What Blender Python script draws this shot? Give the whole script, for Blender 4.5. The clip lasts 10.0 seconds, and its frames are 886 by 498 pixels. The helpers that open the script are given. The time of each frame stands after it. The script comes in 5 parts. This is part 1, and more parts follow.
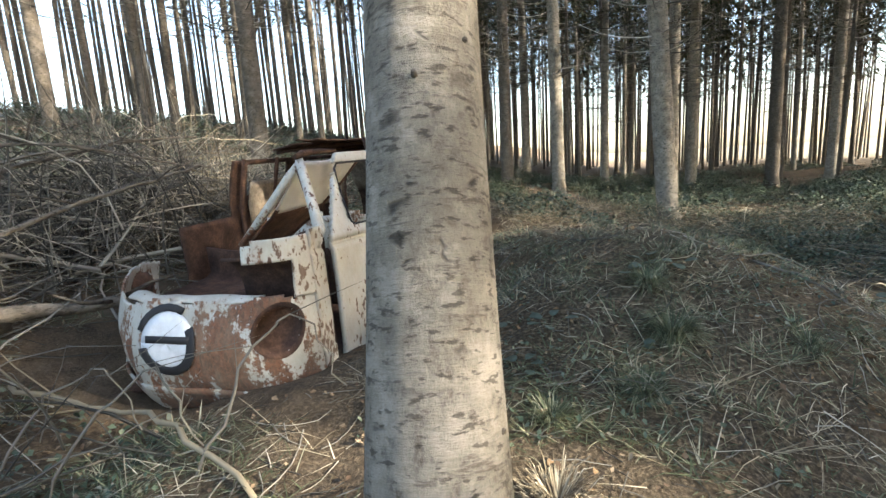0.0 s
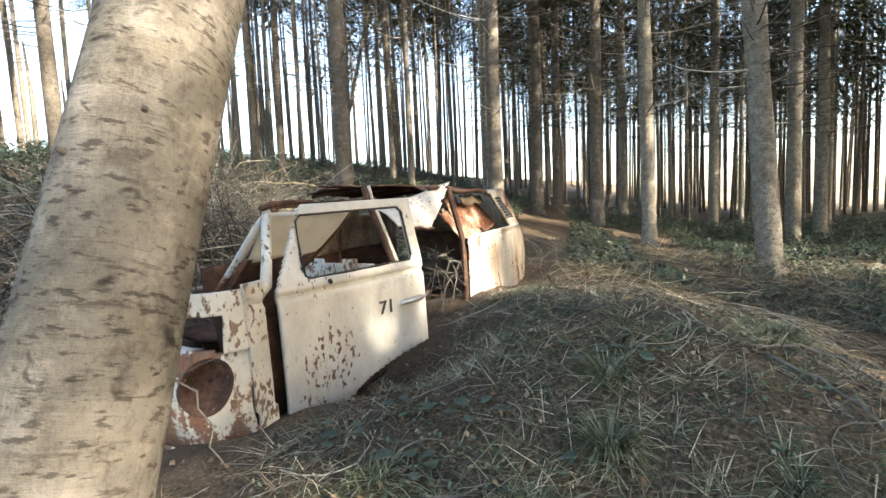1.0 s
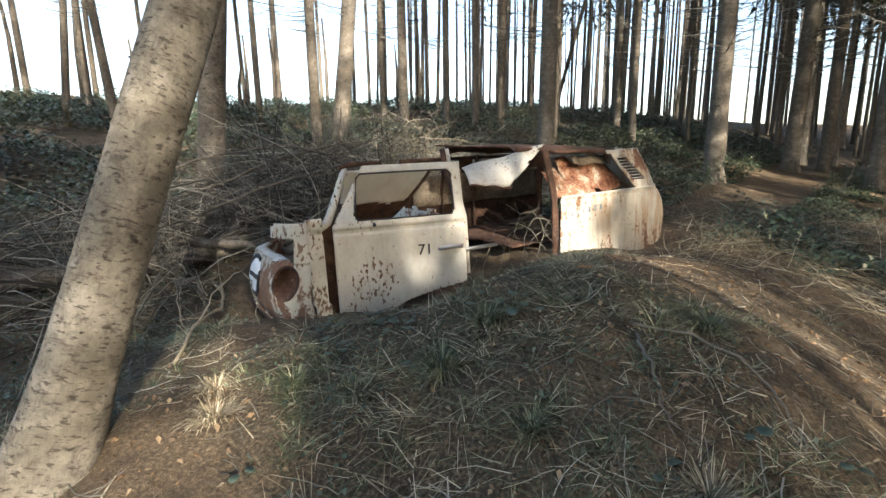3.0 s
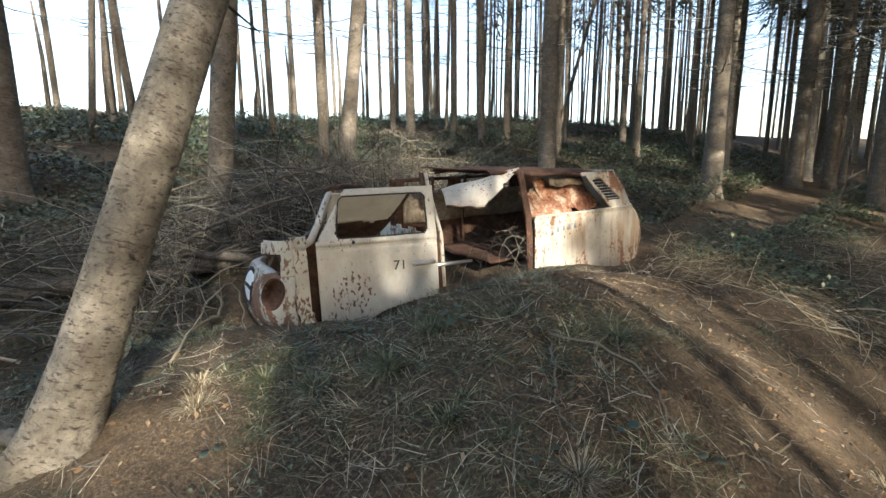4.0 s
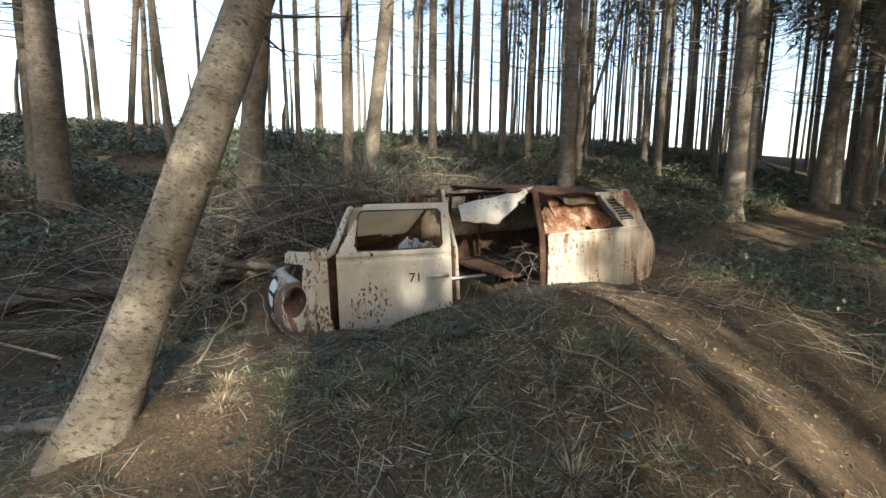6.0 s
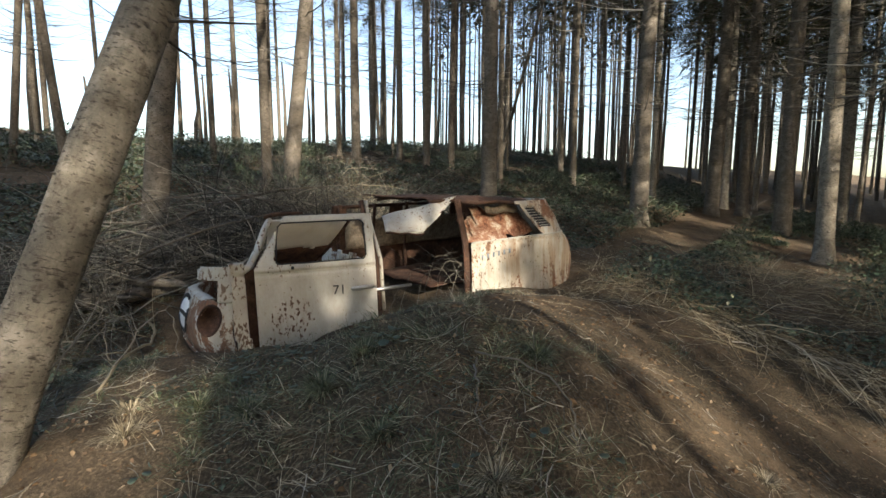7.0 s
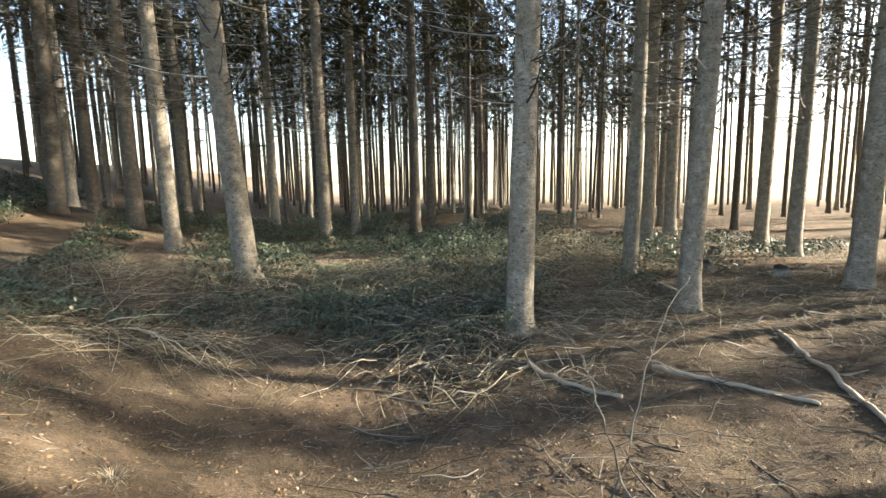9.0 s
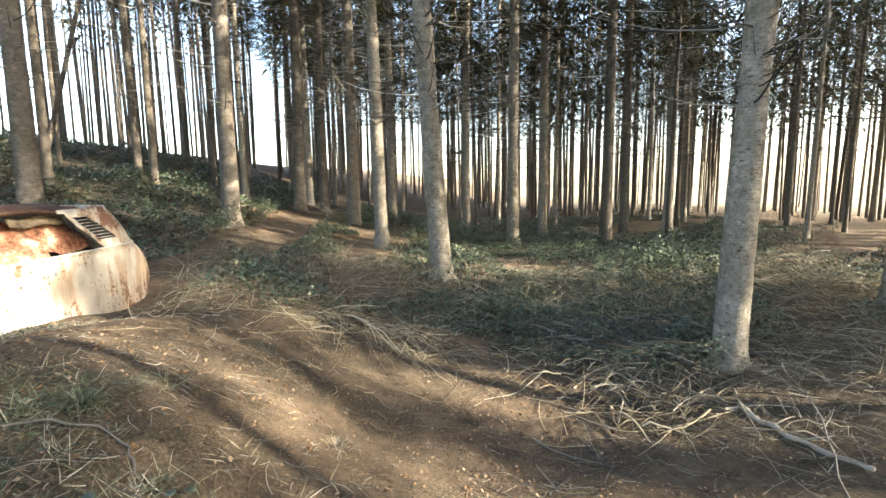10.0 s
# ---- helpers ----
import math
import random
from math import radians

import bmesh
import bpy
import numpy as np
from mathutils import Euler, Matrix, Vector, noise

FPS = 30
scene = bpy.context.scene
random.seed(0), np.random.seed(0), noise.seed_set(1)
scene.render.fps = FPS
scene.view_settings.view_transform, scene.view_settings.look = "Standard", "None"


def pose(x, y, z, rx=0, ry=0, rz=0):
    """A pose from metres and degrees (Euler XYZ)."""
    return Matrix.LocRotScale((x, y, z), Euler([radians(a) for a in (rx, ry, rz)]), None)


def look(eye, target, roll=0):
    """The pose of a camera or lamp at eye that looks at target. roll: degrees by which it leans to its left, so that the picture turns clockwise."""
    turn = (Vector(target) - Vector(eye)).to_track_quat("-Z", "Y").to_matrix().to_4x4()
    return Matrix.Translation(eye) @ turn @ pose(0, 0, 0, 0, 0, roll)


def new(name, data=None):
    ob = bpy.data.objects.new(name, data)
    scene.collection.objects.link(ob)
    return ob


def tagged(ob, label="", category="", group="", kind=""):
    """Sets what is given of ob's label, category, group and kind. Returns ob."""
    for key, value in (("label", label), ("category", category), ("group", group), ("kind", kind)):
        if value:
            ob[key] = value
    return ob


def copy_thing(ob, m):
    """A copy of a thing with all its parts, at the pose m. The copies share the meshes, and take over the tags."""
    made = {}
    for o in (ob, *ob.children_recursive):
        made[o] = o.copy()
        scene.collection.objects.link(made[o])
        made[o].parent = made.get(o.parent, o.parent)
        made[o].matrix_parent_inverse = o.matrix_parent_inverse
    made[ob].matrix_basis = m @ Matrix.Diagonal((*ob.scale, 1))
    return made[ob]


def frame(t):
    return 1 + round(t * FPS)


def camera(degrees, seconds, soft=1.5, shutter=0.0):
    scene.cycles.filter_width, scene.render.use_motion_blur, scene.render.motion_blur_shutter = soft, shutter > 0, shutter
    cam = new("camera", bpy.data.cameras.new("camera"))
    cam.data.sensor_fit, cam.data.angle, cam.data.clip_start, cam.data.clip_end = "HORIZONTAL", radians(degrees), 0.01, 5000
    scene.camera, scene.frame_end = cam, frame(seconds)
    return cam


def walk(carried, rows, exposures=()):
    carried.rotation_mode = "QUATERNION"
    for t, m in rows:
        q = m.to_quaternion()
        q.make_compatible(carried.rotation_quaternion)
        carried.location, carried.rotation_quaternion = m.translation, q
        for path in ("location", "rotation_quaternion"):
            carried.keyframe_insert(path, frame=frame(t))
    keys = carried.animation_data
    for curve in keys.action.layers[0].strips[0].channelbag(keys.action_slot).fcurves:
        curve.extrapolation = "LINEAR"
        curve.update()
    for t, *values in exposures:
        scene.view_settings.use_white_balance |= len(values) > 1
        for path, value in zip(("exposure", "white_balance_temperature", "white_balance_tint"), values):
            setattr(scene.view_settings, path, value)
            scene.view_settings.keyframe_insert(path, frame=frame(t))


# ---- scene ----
cam = camera(85.8, 10.0)
PATH = [
    (0, (-0.166, -0.283, 1.659), (-0.262, 1.684, 1.308), -3.5),
    (0.5, (0.258, -0.14, 1.602), (0.15, 1.839, 1.331), -3.6),
    (1, (0.568, 0.067, 1.715), (0.047, 1.99, 1.536), -2.5),
    (1.5, (0.933, 0.205, 1.712), (0.008, 1.963, 1.486), -1.7),
    (2, (1.333, 0.37, 1.714), (0.118, 1.929, 1.412), -1.4),
    (3.5, (2.366, 0.217, 1.875), (0.97, 1.602, 1.507), -0.7),
    (4, (2.578, 0.256, 1.92), (1.148, 1.615, 1.588), -0.4),
    (4.5, (2.689, 0.274, 1.936), (1.202, 1.571, 1.613), 0.3),
    (5, (2.684, 0.221, 1.938), (1.134, 1.443, 1.616), 0.7),
    (6.5, (2.762, 0.178, 1.951), (1.338, 1.561, 1.708), 0.5),
    (7, (2.774, 0.19, 1.951), (1.491, 1.706, 1.721), 0.2),
    (7.5, (2.815, 0.25, 1.948), (1.944, 2.04, 1.754), -0.1),
    (8, (2.918, 0.329, 1.956), (2.762, 2.313, 1.762), -0.4),
    (8.5, (3.033, 0.304, 1.949), (3.55, 2.22, 1.705), -1.0),
    (9, (3.1, 0.263, 1.92), (3.989, 2.034, 1.65), -1.2),
    (9.5, (3.129, 0.256, 1.933), (3.921, 2.074, 1.669), -1.1),
    (10, (3.011, 0.268, 2.027), (3.177, 2.246, 1.776), -0.7),
]
walk(cam, [(t, look(eye, target, roll)) for t, eye, target, roll in PATH],
     [(0, 2.95, 6800, 10), (0.5, 2.85, 6750, 10), (1, 3.05, 6850, 10), (2, 2.95, 6850, 10), (3.5, 2.2, 6700, 10), (5, 2.2, 6750, 10), (6.5, 1.9, 6900, 10), (7.5, 1.6, 6900, 10), (8.2, 1.95, 6950, 10), (9, 2.9, 6950, 10), (10, 3.2, 6950, 10)])

# ---- light ----
SUN_AZ, SUN_EL = radians(-20), radians(23)       # azimuth from +x towards +y
sun_way = Vector((math.cos(SUN_EL) * math.cos(SUN_AZ), math.cos(SUN_EL) * math.sin(SUN_AZ), math.sin(SUN_EL)))
world = bpy.data.worlds.new("world")
scene.world = world
world.use_nodes = True
wn = world.node_tree
sky = wn.nodes.new("ShaderNodeTexSky")
sky.sky_type, sky.sun_disc = "NISHITA", False
sky.sun_elevation, sky.sun_rotation = SUN_EL, radians(90) - SUN_AZ
sky.air_density, sky.dust_density = 1.0, 2.0
wn.links.new(sky.outputs[0], wn.nodes["Background"].inputs[0])
wn.nodes["Background"].inputs[1].default_value = 0.13
lamp = bpy.data.lights.new("sun", "SUN")
lamp.energy, lamp.angle, lamp.color = 5.0, radians(0.6), (1.0, 0.92, 0.80)
sun = new("sun", lamp)
sun.matrix_world = look(sun_way * 60, (0, 0, 0))

# ---- materials ----
def ramp_node(nt, fac, stops):
    r = nt.nodes.new("ShaderNodeValToRGB")
    el = r.color_ramp.elements
    while len(el) < len(stops):
        el.new(0.5)
    for e, (p, c) in zip(el, stops):
        e.position, e.color = p, (*c, 1)
    nt.links.new(fac, r.inputs[0])
    return r.outputs[0]


def noise_node(nt, scale, detail=4, rough=0.6, vec=None, stretch=None):
    n = nt.nodes.new("ShaderNodeTexNoise")
    n.inputs["Scale"].default_value, n.inputs["Detail"].default_value, n.inputs["Roughness"].default_value = scale, detail, rough
    if vec is not None:
        if stretch:
            m = nt.nodes.new("ShaderNodeMapping")
            m.inputs["Scale"].default_value = stretch
            nt.links.new(vec, m.inputs[0])
            vec = m.outputs[0]
        nt.links.new(vec, n.inputs["Vector"])
    return n.outputs["Fac"]


def mix_node(nt, fac, a, b, kind="MIX"):
    m = nt.nodes.new("ShaderNodeMix")
    m.data_type, m.blend_type = "RGBA", kind
    for sock, v in ((m.inputs[0], fac), (m.inputs[6], a), (m.inputs[7], b)):
        if isinstance(v, (int, float)):
            sock.default_value = v
        elif isinstance(v, tuple):
            sock.default_value = (*v, 1)
        else:
            nt.links.new(v, sock)
    return m.outputs[2]


def math_node(nt, op, a, b=0.0, clamp=False):
    m = nt.nodes.new("ShaderNodeMath")
    m.operation, m.use_clamp = op, clamp
    for sock, v in ((m.inputs[0], a), (m.inputs[1], b)):
        if isinstance(v, (int, float)):
            sock.default_value = v
        else:
            nt.links.new(v, sock)
    return m.outputs[0]


def bare(name, rough=0.9, metal=0.0, spec=0.3):
    m = bpy.data.materials.new(name)
    m.use_nodes = True
    nt = m.node_tree
    b = nt.nodes["Principled BSDF"]
    b.inputs["Roughness"].default_value, b.inputs["Metallic"].default_value = rough, metal
    b.inputs["Specular IOR Level"].default_value = spec
    tc = nt.nodes.new("ShaderNodeTexCoord")
    return m, nt, b, tc.outputs["Object"]


def bump(nt, b, height, strength=0.4, dist=0.02):
    n = nt.nodes.new("ShaderNodeBump")
    n.inputs["Strength"].default_value, n.inputs["Distance"].default_value = strength, dist
    nt.links.new(height, n.inputs["Height"])
    nt.links.new(n.outputs[0], b.inputs["Normal"])


def island_mat(name, stops, rough=0.85, spec=0.25):
    """Colour that differs from strand to strand or leaf to leaf."""
    m, nt, b, co = bare(name, rough, 0, spec)
    g = nt.nodes.new("ShaderNodeNewGeometry")
    c = ramp_node(nt, g.outputs["Random Per Island"], stops)
    n = noise_node(nt, 3.0, 3, 0.6, co)
    c = mix_node(nt, 0.5, c, ramp_node(nt, n, [(0.3, (0.55, 0.55, 0.55)), (0.7, (1, 1, 1))]), "MULTIPLY")
    nt.links.new(c, b.inputs["Base Color"])
    return m


def bark_mat(name, light, dark, moss):
    """Smooth fir bark: mottled lichen, short level scars, dark knots and fine cracks."""
    m, nt, b, co = bare(name, 0.9, 0, 0.2)
    oi = nt.nodes.new("ShaderNodeObjectInfo")
    big = noise_node(nt, 2.2, 5, 0.65, co)
    blotch = noise_node(nt, 7.5, 6, 0.72, co)
    fine = noise_node(nt, 34, 7, 0.75, co, (1, 1, 0.6))
    level = noise_node(nt, 15, 5, 0.75, co, (0.45, 0.45, 2.8))
    c = ramp_node(nt, fine, [(0.30, dark), (0.47, tuple(v * 0.85 for v in light)), (0.6, light), (0.78, tuple(min(1, v * 1.3) for v in light))])
    c = mix_node(nt, ramp_node(nt, big, [(0.40, (0, 0, 0)), (0.64, (0.8, 0.8, 0.8))]), c, moss)
    c = mix_node(nt, ramp_node(nt, blotch, [(0.50, (0, 0, 0)), (0.62, (0.65, 0.65, 0.65))]), c, tuple(min(1, v * 1.45) for v in light))
    c = mix_node(nt, ramp_node(nt, blotch, [(0.34, (0.6, 0.6, 0.6)), (0.44, (0, 0, 0))]), c, tuple(v * 0.8 for v in dark))
    c = mix_node(nt, ramp_node(nt, level, [(0.58, (0, 0, 0)), (0.66, (0.7, 0.7, 0.7))]), c, tuple(v * 0.8 for v in dark))
    dashes = noise_node(nt, 44, 4, 0.6, co, (0.5, 0.5, 1.5))
    c = mix_node(nt, ramp_node(nt, dashes, [(0.57, (0, 0, 0)), (0.63, (0.75, 0.75, 0.75))]), c, tuple(v * 0.6 for v in dark))
    wob = nt.nodes.new("ShaderNodeTexNoise")
    wob.inputs["Scale"].default_value, wob.inputs["Detail"].default_value = 9.0, 4
    nt.links.new(co, wob.inputs["Vector"])
    shift = nt.nodes.new("ShaderNodeVectorMath")
    shift.operation = "MULTIPLY_ADD"
    shift.inputs[1].default_value = (0.16, 0.16, 0.16)
    nt.links.new(wob.outputs["Color"], shift.inputs[0])
    nt.links.new(co, shift.inputs[2])
    relief = math_node(nt, "ADD", fine, math_node(nt, "MULTIPLY", level, 0.8))
    for scale, stretch, near, far, k in ((5.0, (1, 1, 2.4), 0.05, 0.17, 0.85), (13.0, (0.8, 0.8, 2.2), 0.05, 0.2, 0.6)):
        v = nt.nodes.new("ShaderNodeTexVoronoi")
        v.inputs["Scale"].default_value = scale
        mp = nt.nodes.new("ShaderNodeMapping")
        mp.inputs["Scale"].default_value = stretch
        nt.links.new(shift.outputs[0], mp.inputs[0])
        nt.links.new(mp.outputs[0], v.inputs["Vector"])
        knots = ramp_node(nt, v.outputs["Distance"], [(near, (k, k, k)), (far, (0, 0, 0))])
        c = mix_node(nt, knots, c, tuple(q * 0.4 for q in dark))
        relief = math_node(nt, "SUBTRACT", relief, math_node(nt, "MULTIPLY", knots, 0.5))
    vary = ramp_node(nt, oi.outputs["Random"], [(0, (0.70, 0.68, 0.65)), (0.5, (0.9, 0.88, 0.85)), (1, (1.05, 1.05, 1.05))])
    c = mix_node(nt, 1.0, c, vary, "MULTIPLY")
    nt.links.new(c, b.inputs["Base Color"])
    bump(nt, b, relief, 0.8, 0.018)
    return m


def soil_mat():
    m, nt, b, co = bare("forest_soil", 0.95, 0, 0.15)
    big = noise_node(nt, 0.55, 5, 0.6, co)
    mid = noise_node(nt, 4.5, 6, 0.65, co)
    fine = noise_node(nt, 60, 5, 0.7, co)
    soil = ramp_node(nt, mid, [(0.3, (0.055, 0.041, 0.029)), (0.5, (0.118, 0.085, 0.055)), (0.72, (0.20, 0.148, 0.098))])
    litter = ramp_node(nt, fine, [(0.3, (0.030, 0.024, 0.016)), (0.5, (0.075, 0.058, 0.038)), (0.7, (0.17, 0.135, 0.09))])
    c = mix_node(nt, ramp_node(nt, big, [(0.40, (0, 0, 0)), (0.6, (1, 1, 1))]), soil, litter)
    c = mix_node(nt, 0.5, c, ramp_node(nt, fine, [(0.3, (0.5, 0.5, 0.5)), (0.65, (1.1, 1.1, 1.1))]), "MULTIPLY")
    # pale meadow beyond the edge of the wood
    sep = nt.nodes.new("ShaderNodeSeparateXYZ")
    nt.links.new(co, sep.inputs[0])
    edge = math_node(nt, "ADD", sep.outputs[0], math_node(nt, "MULTIPLY", sep.outputs[1], 0.25))
    far = math_node(nt, "MULTIPLY", math_node(nt, "SUBTRACT", edge, 34.0), 0.05, True)
    c = mix_node(nt, far, c, (0.19, 0.172, 0.115))
    nt.links.new(c, b.inputs["Base Color"])
    bump(nt, b, math_node(nt, "ADD", fine, math_node(nt, "MULTIPLY", mid, 2.0)), 0.8, 0.03)
    return m


def paint_mat(name, rust_at, spots=True, base=(0.46, 0.45, 0.40), runs=0.4, pit=0.665, worn=None):
    """Chalky cream car paint, rusted through where the paint has gone."""
    m, nt, b, co = bare(name, 0.55, 0, 0.4)
    cloud = noise_node(nt, 2.3, 5, 0.62, co)
    streak = noise_node(nt, 5.0, 4, 0.6, co, (1.6, 1.6, 0.22))
    fine = noise_node(nt, 42, 5, 0.7, co)
    paint = ramp_node(nt, cloud, [(0.3, tuple(v * 0.80 for v in base)), (0.6, base)])
    paint = mix_node(nt, ramp_node(nt, streak, [(0.60 - 0.18 * runs, (0, 0, 0)), (0.80 - 0.24 * runs, (runs, runs, runs))]), paint, (0.27, 0.17, 0.095))
    rust = ramp_node(nt, fine, [(0.3, (0.05, 0.022, 0.014)), (0.55, (0.145, 0.058, 0.03)), (0.75, (0.24, 0.105, 0.05))])
    f = math_node(nt, "ADD", math_node(nt, "MULTIPLY", cloud, 0.6), math_node(nt, "MULTIPLY", streak, 0.4))
    f = math_node(nt, "ADD", f, math_node(nt, "MULTIPLY", fine, 0.25))
    mask = ramp_node(nt, f, [(rust_at, (0, 0, 0)), (rust_at + 0.03, (1, 1, 1))])
    c = mix_node(nt, mask, paint, rust)
    if spots:
        # ragged pits, crowded where the sheet has begun to go
        crowd = noise_node(nt, 2.4, 3, 0.5, co)
        pits = noise_node(nt, 38, 3, 0.55, co, (1, 1, 0.55))
        grit = noise_node(nt, 90, 2, 0.5, co, (1, 1, 0.6))
        if worn:
            # one patch that has rusted through more than the rest: centre and radius
            d = nt.nodes.new("ShaderNodeVectorMath")
            d.operation = "DISTANCE"
            d.inputs[1].default_value = worn[0]
            nt.links.new(co, d.inputs[0])
            near = math_node(nt, "SUBTRACT", 1.0, math_node(nt, "DIVIDE", d.outputs["Value"], worn[1]), True)
            crowd = math_node(nt, "ADD", crowd, math_node(nt, "MULTIPLY", near, 0.32))
        at = math_node(nt, "SUBTRACT", pit, math_node(nt, "MULTIPLY", ramp_node(nt, crowd, [(0.45, (0, 0, 0)), (0.68, (1, 1, 1))]), 0.14))
        holes = math_node(nt, "MULTIPLY", math_node(nt, "SUBTRACT", pits, at), 26.0, True)
        stain = math_node(nt, "MULTIPLY", math_node(nt, "SUBTRACT", pits, math_node(nt, "SUBTRACT", at, 0.05)), 5.0, True)
        c = mix_node(nt, math_node(nt, "MULTIPLY", stain, 0.55), c, (0.34, 0.20, 0.10))
        c = mix_node(nt, holes, c, (0.085, 0.038, 0.022))
        c = mix_node(nt, math_node(nt, "MULTIPLY", math_node(nt, "SUBTRACT", grit, 0.70), 12.0, True), c, (0.13, 0.07, 0.04))
        grime = noise_node(nt, 6.5, 6, 0.75, co, (1, 1, 0.5))
        c = mix_node(nt, ramp_node(nt, grime, [(0.40, (0, 0, 0)), (0.72, (0.55, 0.55, 0.55))]), c, (0.22, 0.185, 0.13))
    nt.links.new(c, b.inputs["Base Color"])
    r = ramp_node(nt, mask, [(0, (0.5, 0.5, 0.5)), (1, (0.92, 0.92, 0.92))])
    nt.links.new(r, b.inputs["Roughness"])
    bump(nt, b, math_node(nt, "ADD", math_node(nt, "MULTIPLY", fine, 0.5), cloud), 0.35, 0.012)
    return m


def rust_mat(name, stops, scale=9.0):
    m, nt, b, co = bare(name, 0.9, 0.1, 0.3)
    a = noise_node(nt, scale, 6, 0.7, co)
    f = noise_node(nt, scale * 8, 5, 0.7, co)
    c = ramp_node(nt, a, stops)
    c = mix_node(nt, 0.7, c, ramp_node(nt, f, [(0.3, (0.5, 0.5, 0.5)), (0.7, (1.1, 1.1, 1.1))]), "MULTIPLY")
    nt.links.new(c, b.inputs["Base Color"])
    bump(nt, b, f, 0.5, 0.01)
    return m


def plain_mat(name, col, rough=0.6, metal=0.0):
    m, nt, b, co = bare(name, rough, metal, 0.4)
    c = mix_node(nt, 0.6, col, ramp_node(nt, noise_node(nt, 20, 5, 0.7, co), [(0.3, (0.6, 0.6, 0.6)), (0.7, (1, 1, 1))]), "MULTIPLY")
    nt.links.new(c, b.inputs["Base Color"])
    return m


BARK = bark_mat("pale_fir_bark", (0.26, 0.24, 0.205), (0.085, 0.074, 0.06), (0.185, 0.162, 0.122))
# Darker copy for dead wood and stubs; on hill and distant trunks it paints shade.
BARK_DARK_AND_SHADE = bark_mat("dark_and_shaded_fir_bark", (0.125, 0.112, 0.095), (0.05, 0.043, 0.036), (0.10, 0.083, 0.06))
SOIL = soil_mat()
PAINT = paint_mat("chalky_cream_paint", 0.72)
PAINT_RUSTY = paint_mat("flaking_rusty_paint", 0.625)
INNER = paint_mat("inner_panel_paint", 0.74, False, (0.58, 0.58, 0.56), 0.2)
PAINT_STREAK = paint_mat("cream_paint_with_rust_runs", 0.675, True, (0.46, 0.445, 0.39), 0.8)
DOOR_PAINT = paint_mat("door_paint", 0.74, True, runs=0.25, pit=0.69, worn=((0.34, 0.0, 0.42), 0.24))
PITTED = paint_mat("pitted_cream_paint", 0.70, True, runs=0.4, pit=0.60)
RUST = rust_mat("brown_rust", [(0.3, (0.028, 0.016, 0.012)), (0.5, (0.065, 0.035, 0.024)), (0.7, (0.12, 0.065, 0.04))])
LINING = rust_mat("bare_inner_sheet", [(0.3, (0.07, 0.05, 0.035)), (0.5, (0.19, 0.155, 0.115)), (0.7, (0.30, 0.26, 0.20))], 4.0)
WOOD = plain_mat("bleached_wood", (0.33, 0.285, 0.22), 0.85)
FADED = plain_mat("faded_blue_paint", (0.23, 0.26, 0.29), 0.7)
RUST_ORANGE = rust_mat("orange_rust", [(0.34, (0.07, 0.03, 0.02)), (0.44, (0.22, 0.095, 0.055)), (0.53, (0.34, 0.19, 0.12)), (0.62, (0.52, 0.44, 0.35))], 6.0)
BLACK = plain_mat("black_rubber_paint_or_vent_shade", (0.02, 0.02, 0.022), 0.7)
WHITE = plain_mat("white_paint", (0.72, 0.73, 0.74), 0.6)
CHROME = plain_mat("dull_chrome", (0.55, 0.54, 0.52), 0.35, 0.9)
NEEDLES = island_mat("conifer_needles", [(0, (0.018, 0.026, 0.012)), (0.5, (0.045, 0.055, 0.024)), (0.85, (0.075, 0.075, 0.032)), (1, (0.12, 0.085, 0.045))], 0.8)
TWIG = island_mat("dead_twigs", [(0, (0.029, 0.027, 0.022)), (0.4, (0.085, 0.079, 0.066)), (0.75, (0.17, 0.158, 0.133)), (1, (0.39, 0.36, 0.30))])
DRY = island_mat("dry_grass", [(0, (0.075, 0.058, 0.036)), (0.5, (0.21, 0.172, 0.112)), (0.85, (0.40, 0.345, 0.24)), (1, (0.58, 0.52, 0.40))])
GREEN = island_mat("green_grass", [(0, (0.034, 0.046, 0.022)), (0.5, (0.082, 0.098, 0.050)), (0.8, (0.165, 0.175, 0.10)), (1, (0.34, 0.32, 0.22))], 0.6)
IVY = island_mat("bramble_leaves", [(0, (0.018, 0.034, 0.018)), (0.5, (0.044, 0.068, 0.038)), (0.85, (0.09, 0.12, 0.07)), (1, (0.21, 0.20, 0.135))], 0.45, 0.45)
BROWN_LEAF = island_mat("leaf_litter", [(0, (0.07, 0.045, 0.028)), (0.5, (0.17, 0.115, 0.07)), (1, (0.33, 0.25, 0.16))])

# ---- mesh helpers ----
rng = np.random.default_rng(7)


def link_mesh(name, verts, faces, mats, parent=None, smooth=True):
    me = bpy.data.meshes.new(name)
    me.from_pydata(verts if isinstance(verts, list) else verts.tolist(), [], faces if isinstance(faces, list) else faces.tolist())
    for m in mats if isinstance(mats, (list, tuple)) else [mats]:
        me.materials.append(m)
    if smooth:
        me.polygons.foreach_set("use_smooth", np.ones(len(me.polygons), bool))
    me.update()
    ob = new(name, me)
    ob.parent = parent
    return ob


def part(name, bm, material, parent, label=""):
    me = bpy.data.meshes.new(name)
    bm.to_mesh(me)
    bm.free()
    me.materials.append(material)
    me.polygons.foreach_set("use_smooth", np.ones(len(me.polygons), bool))
    ob = new(name, me)
    ob.parent = parent
    if label:
        tagged(ob, label)
    return ob


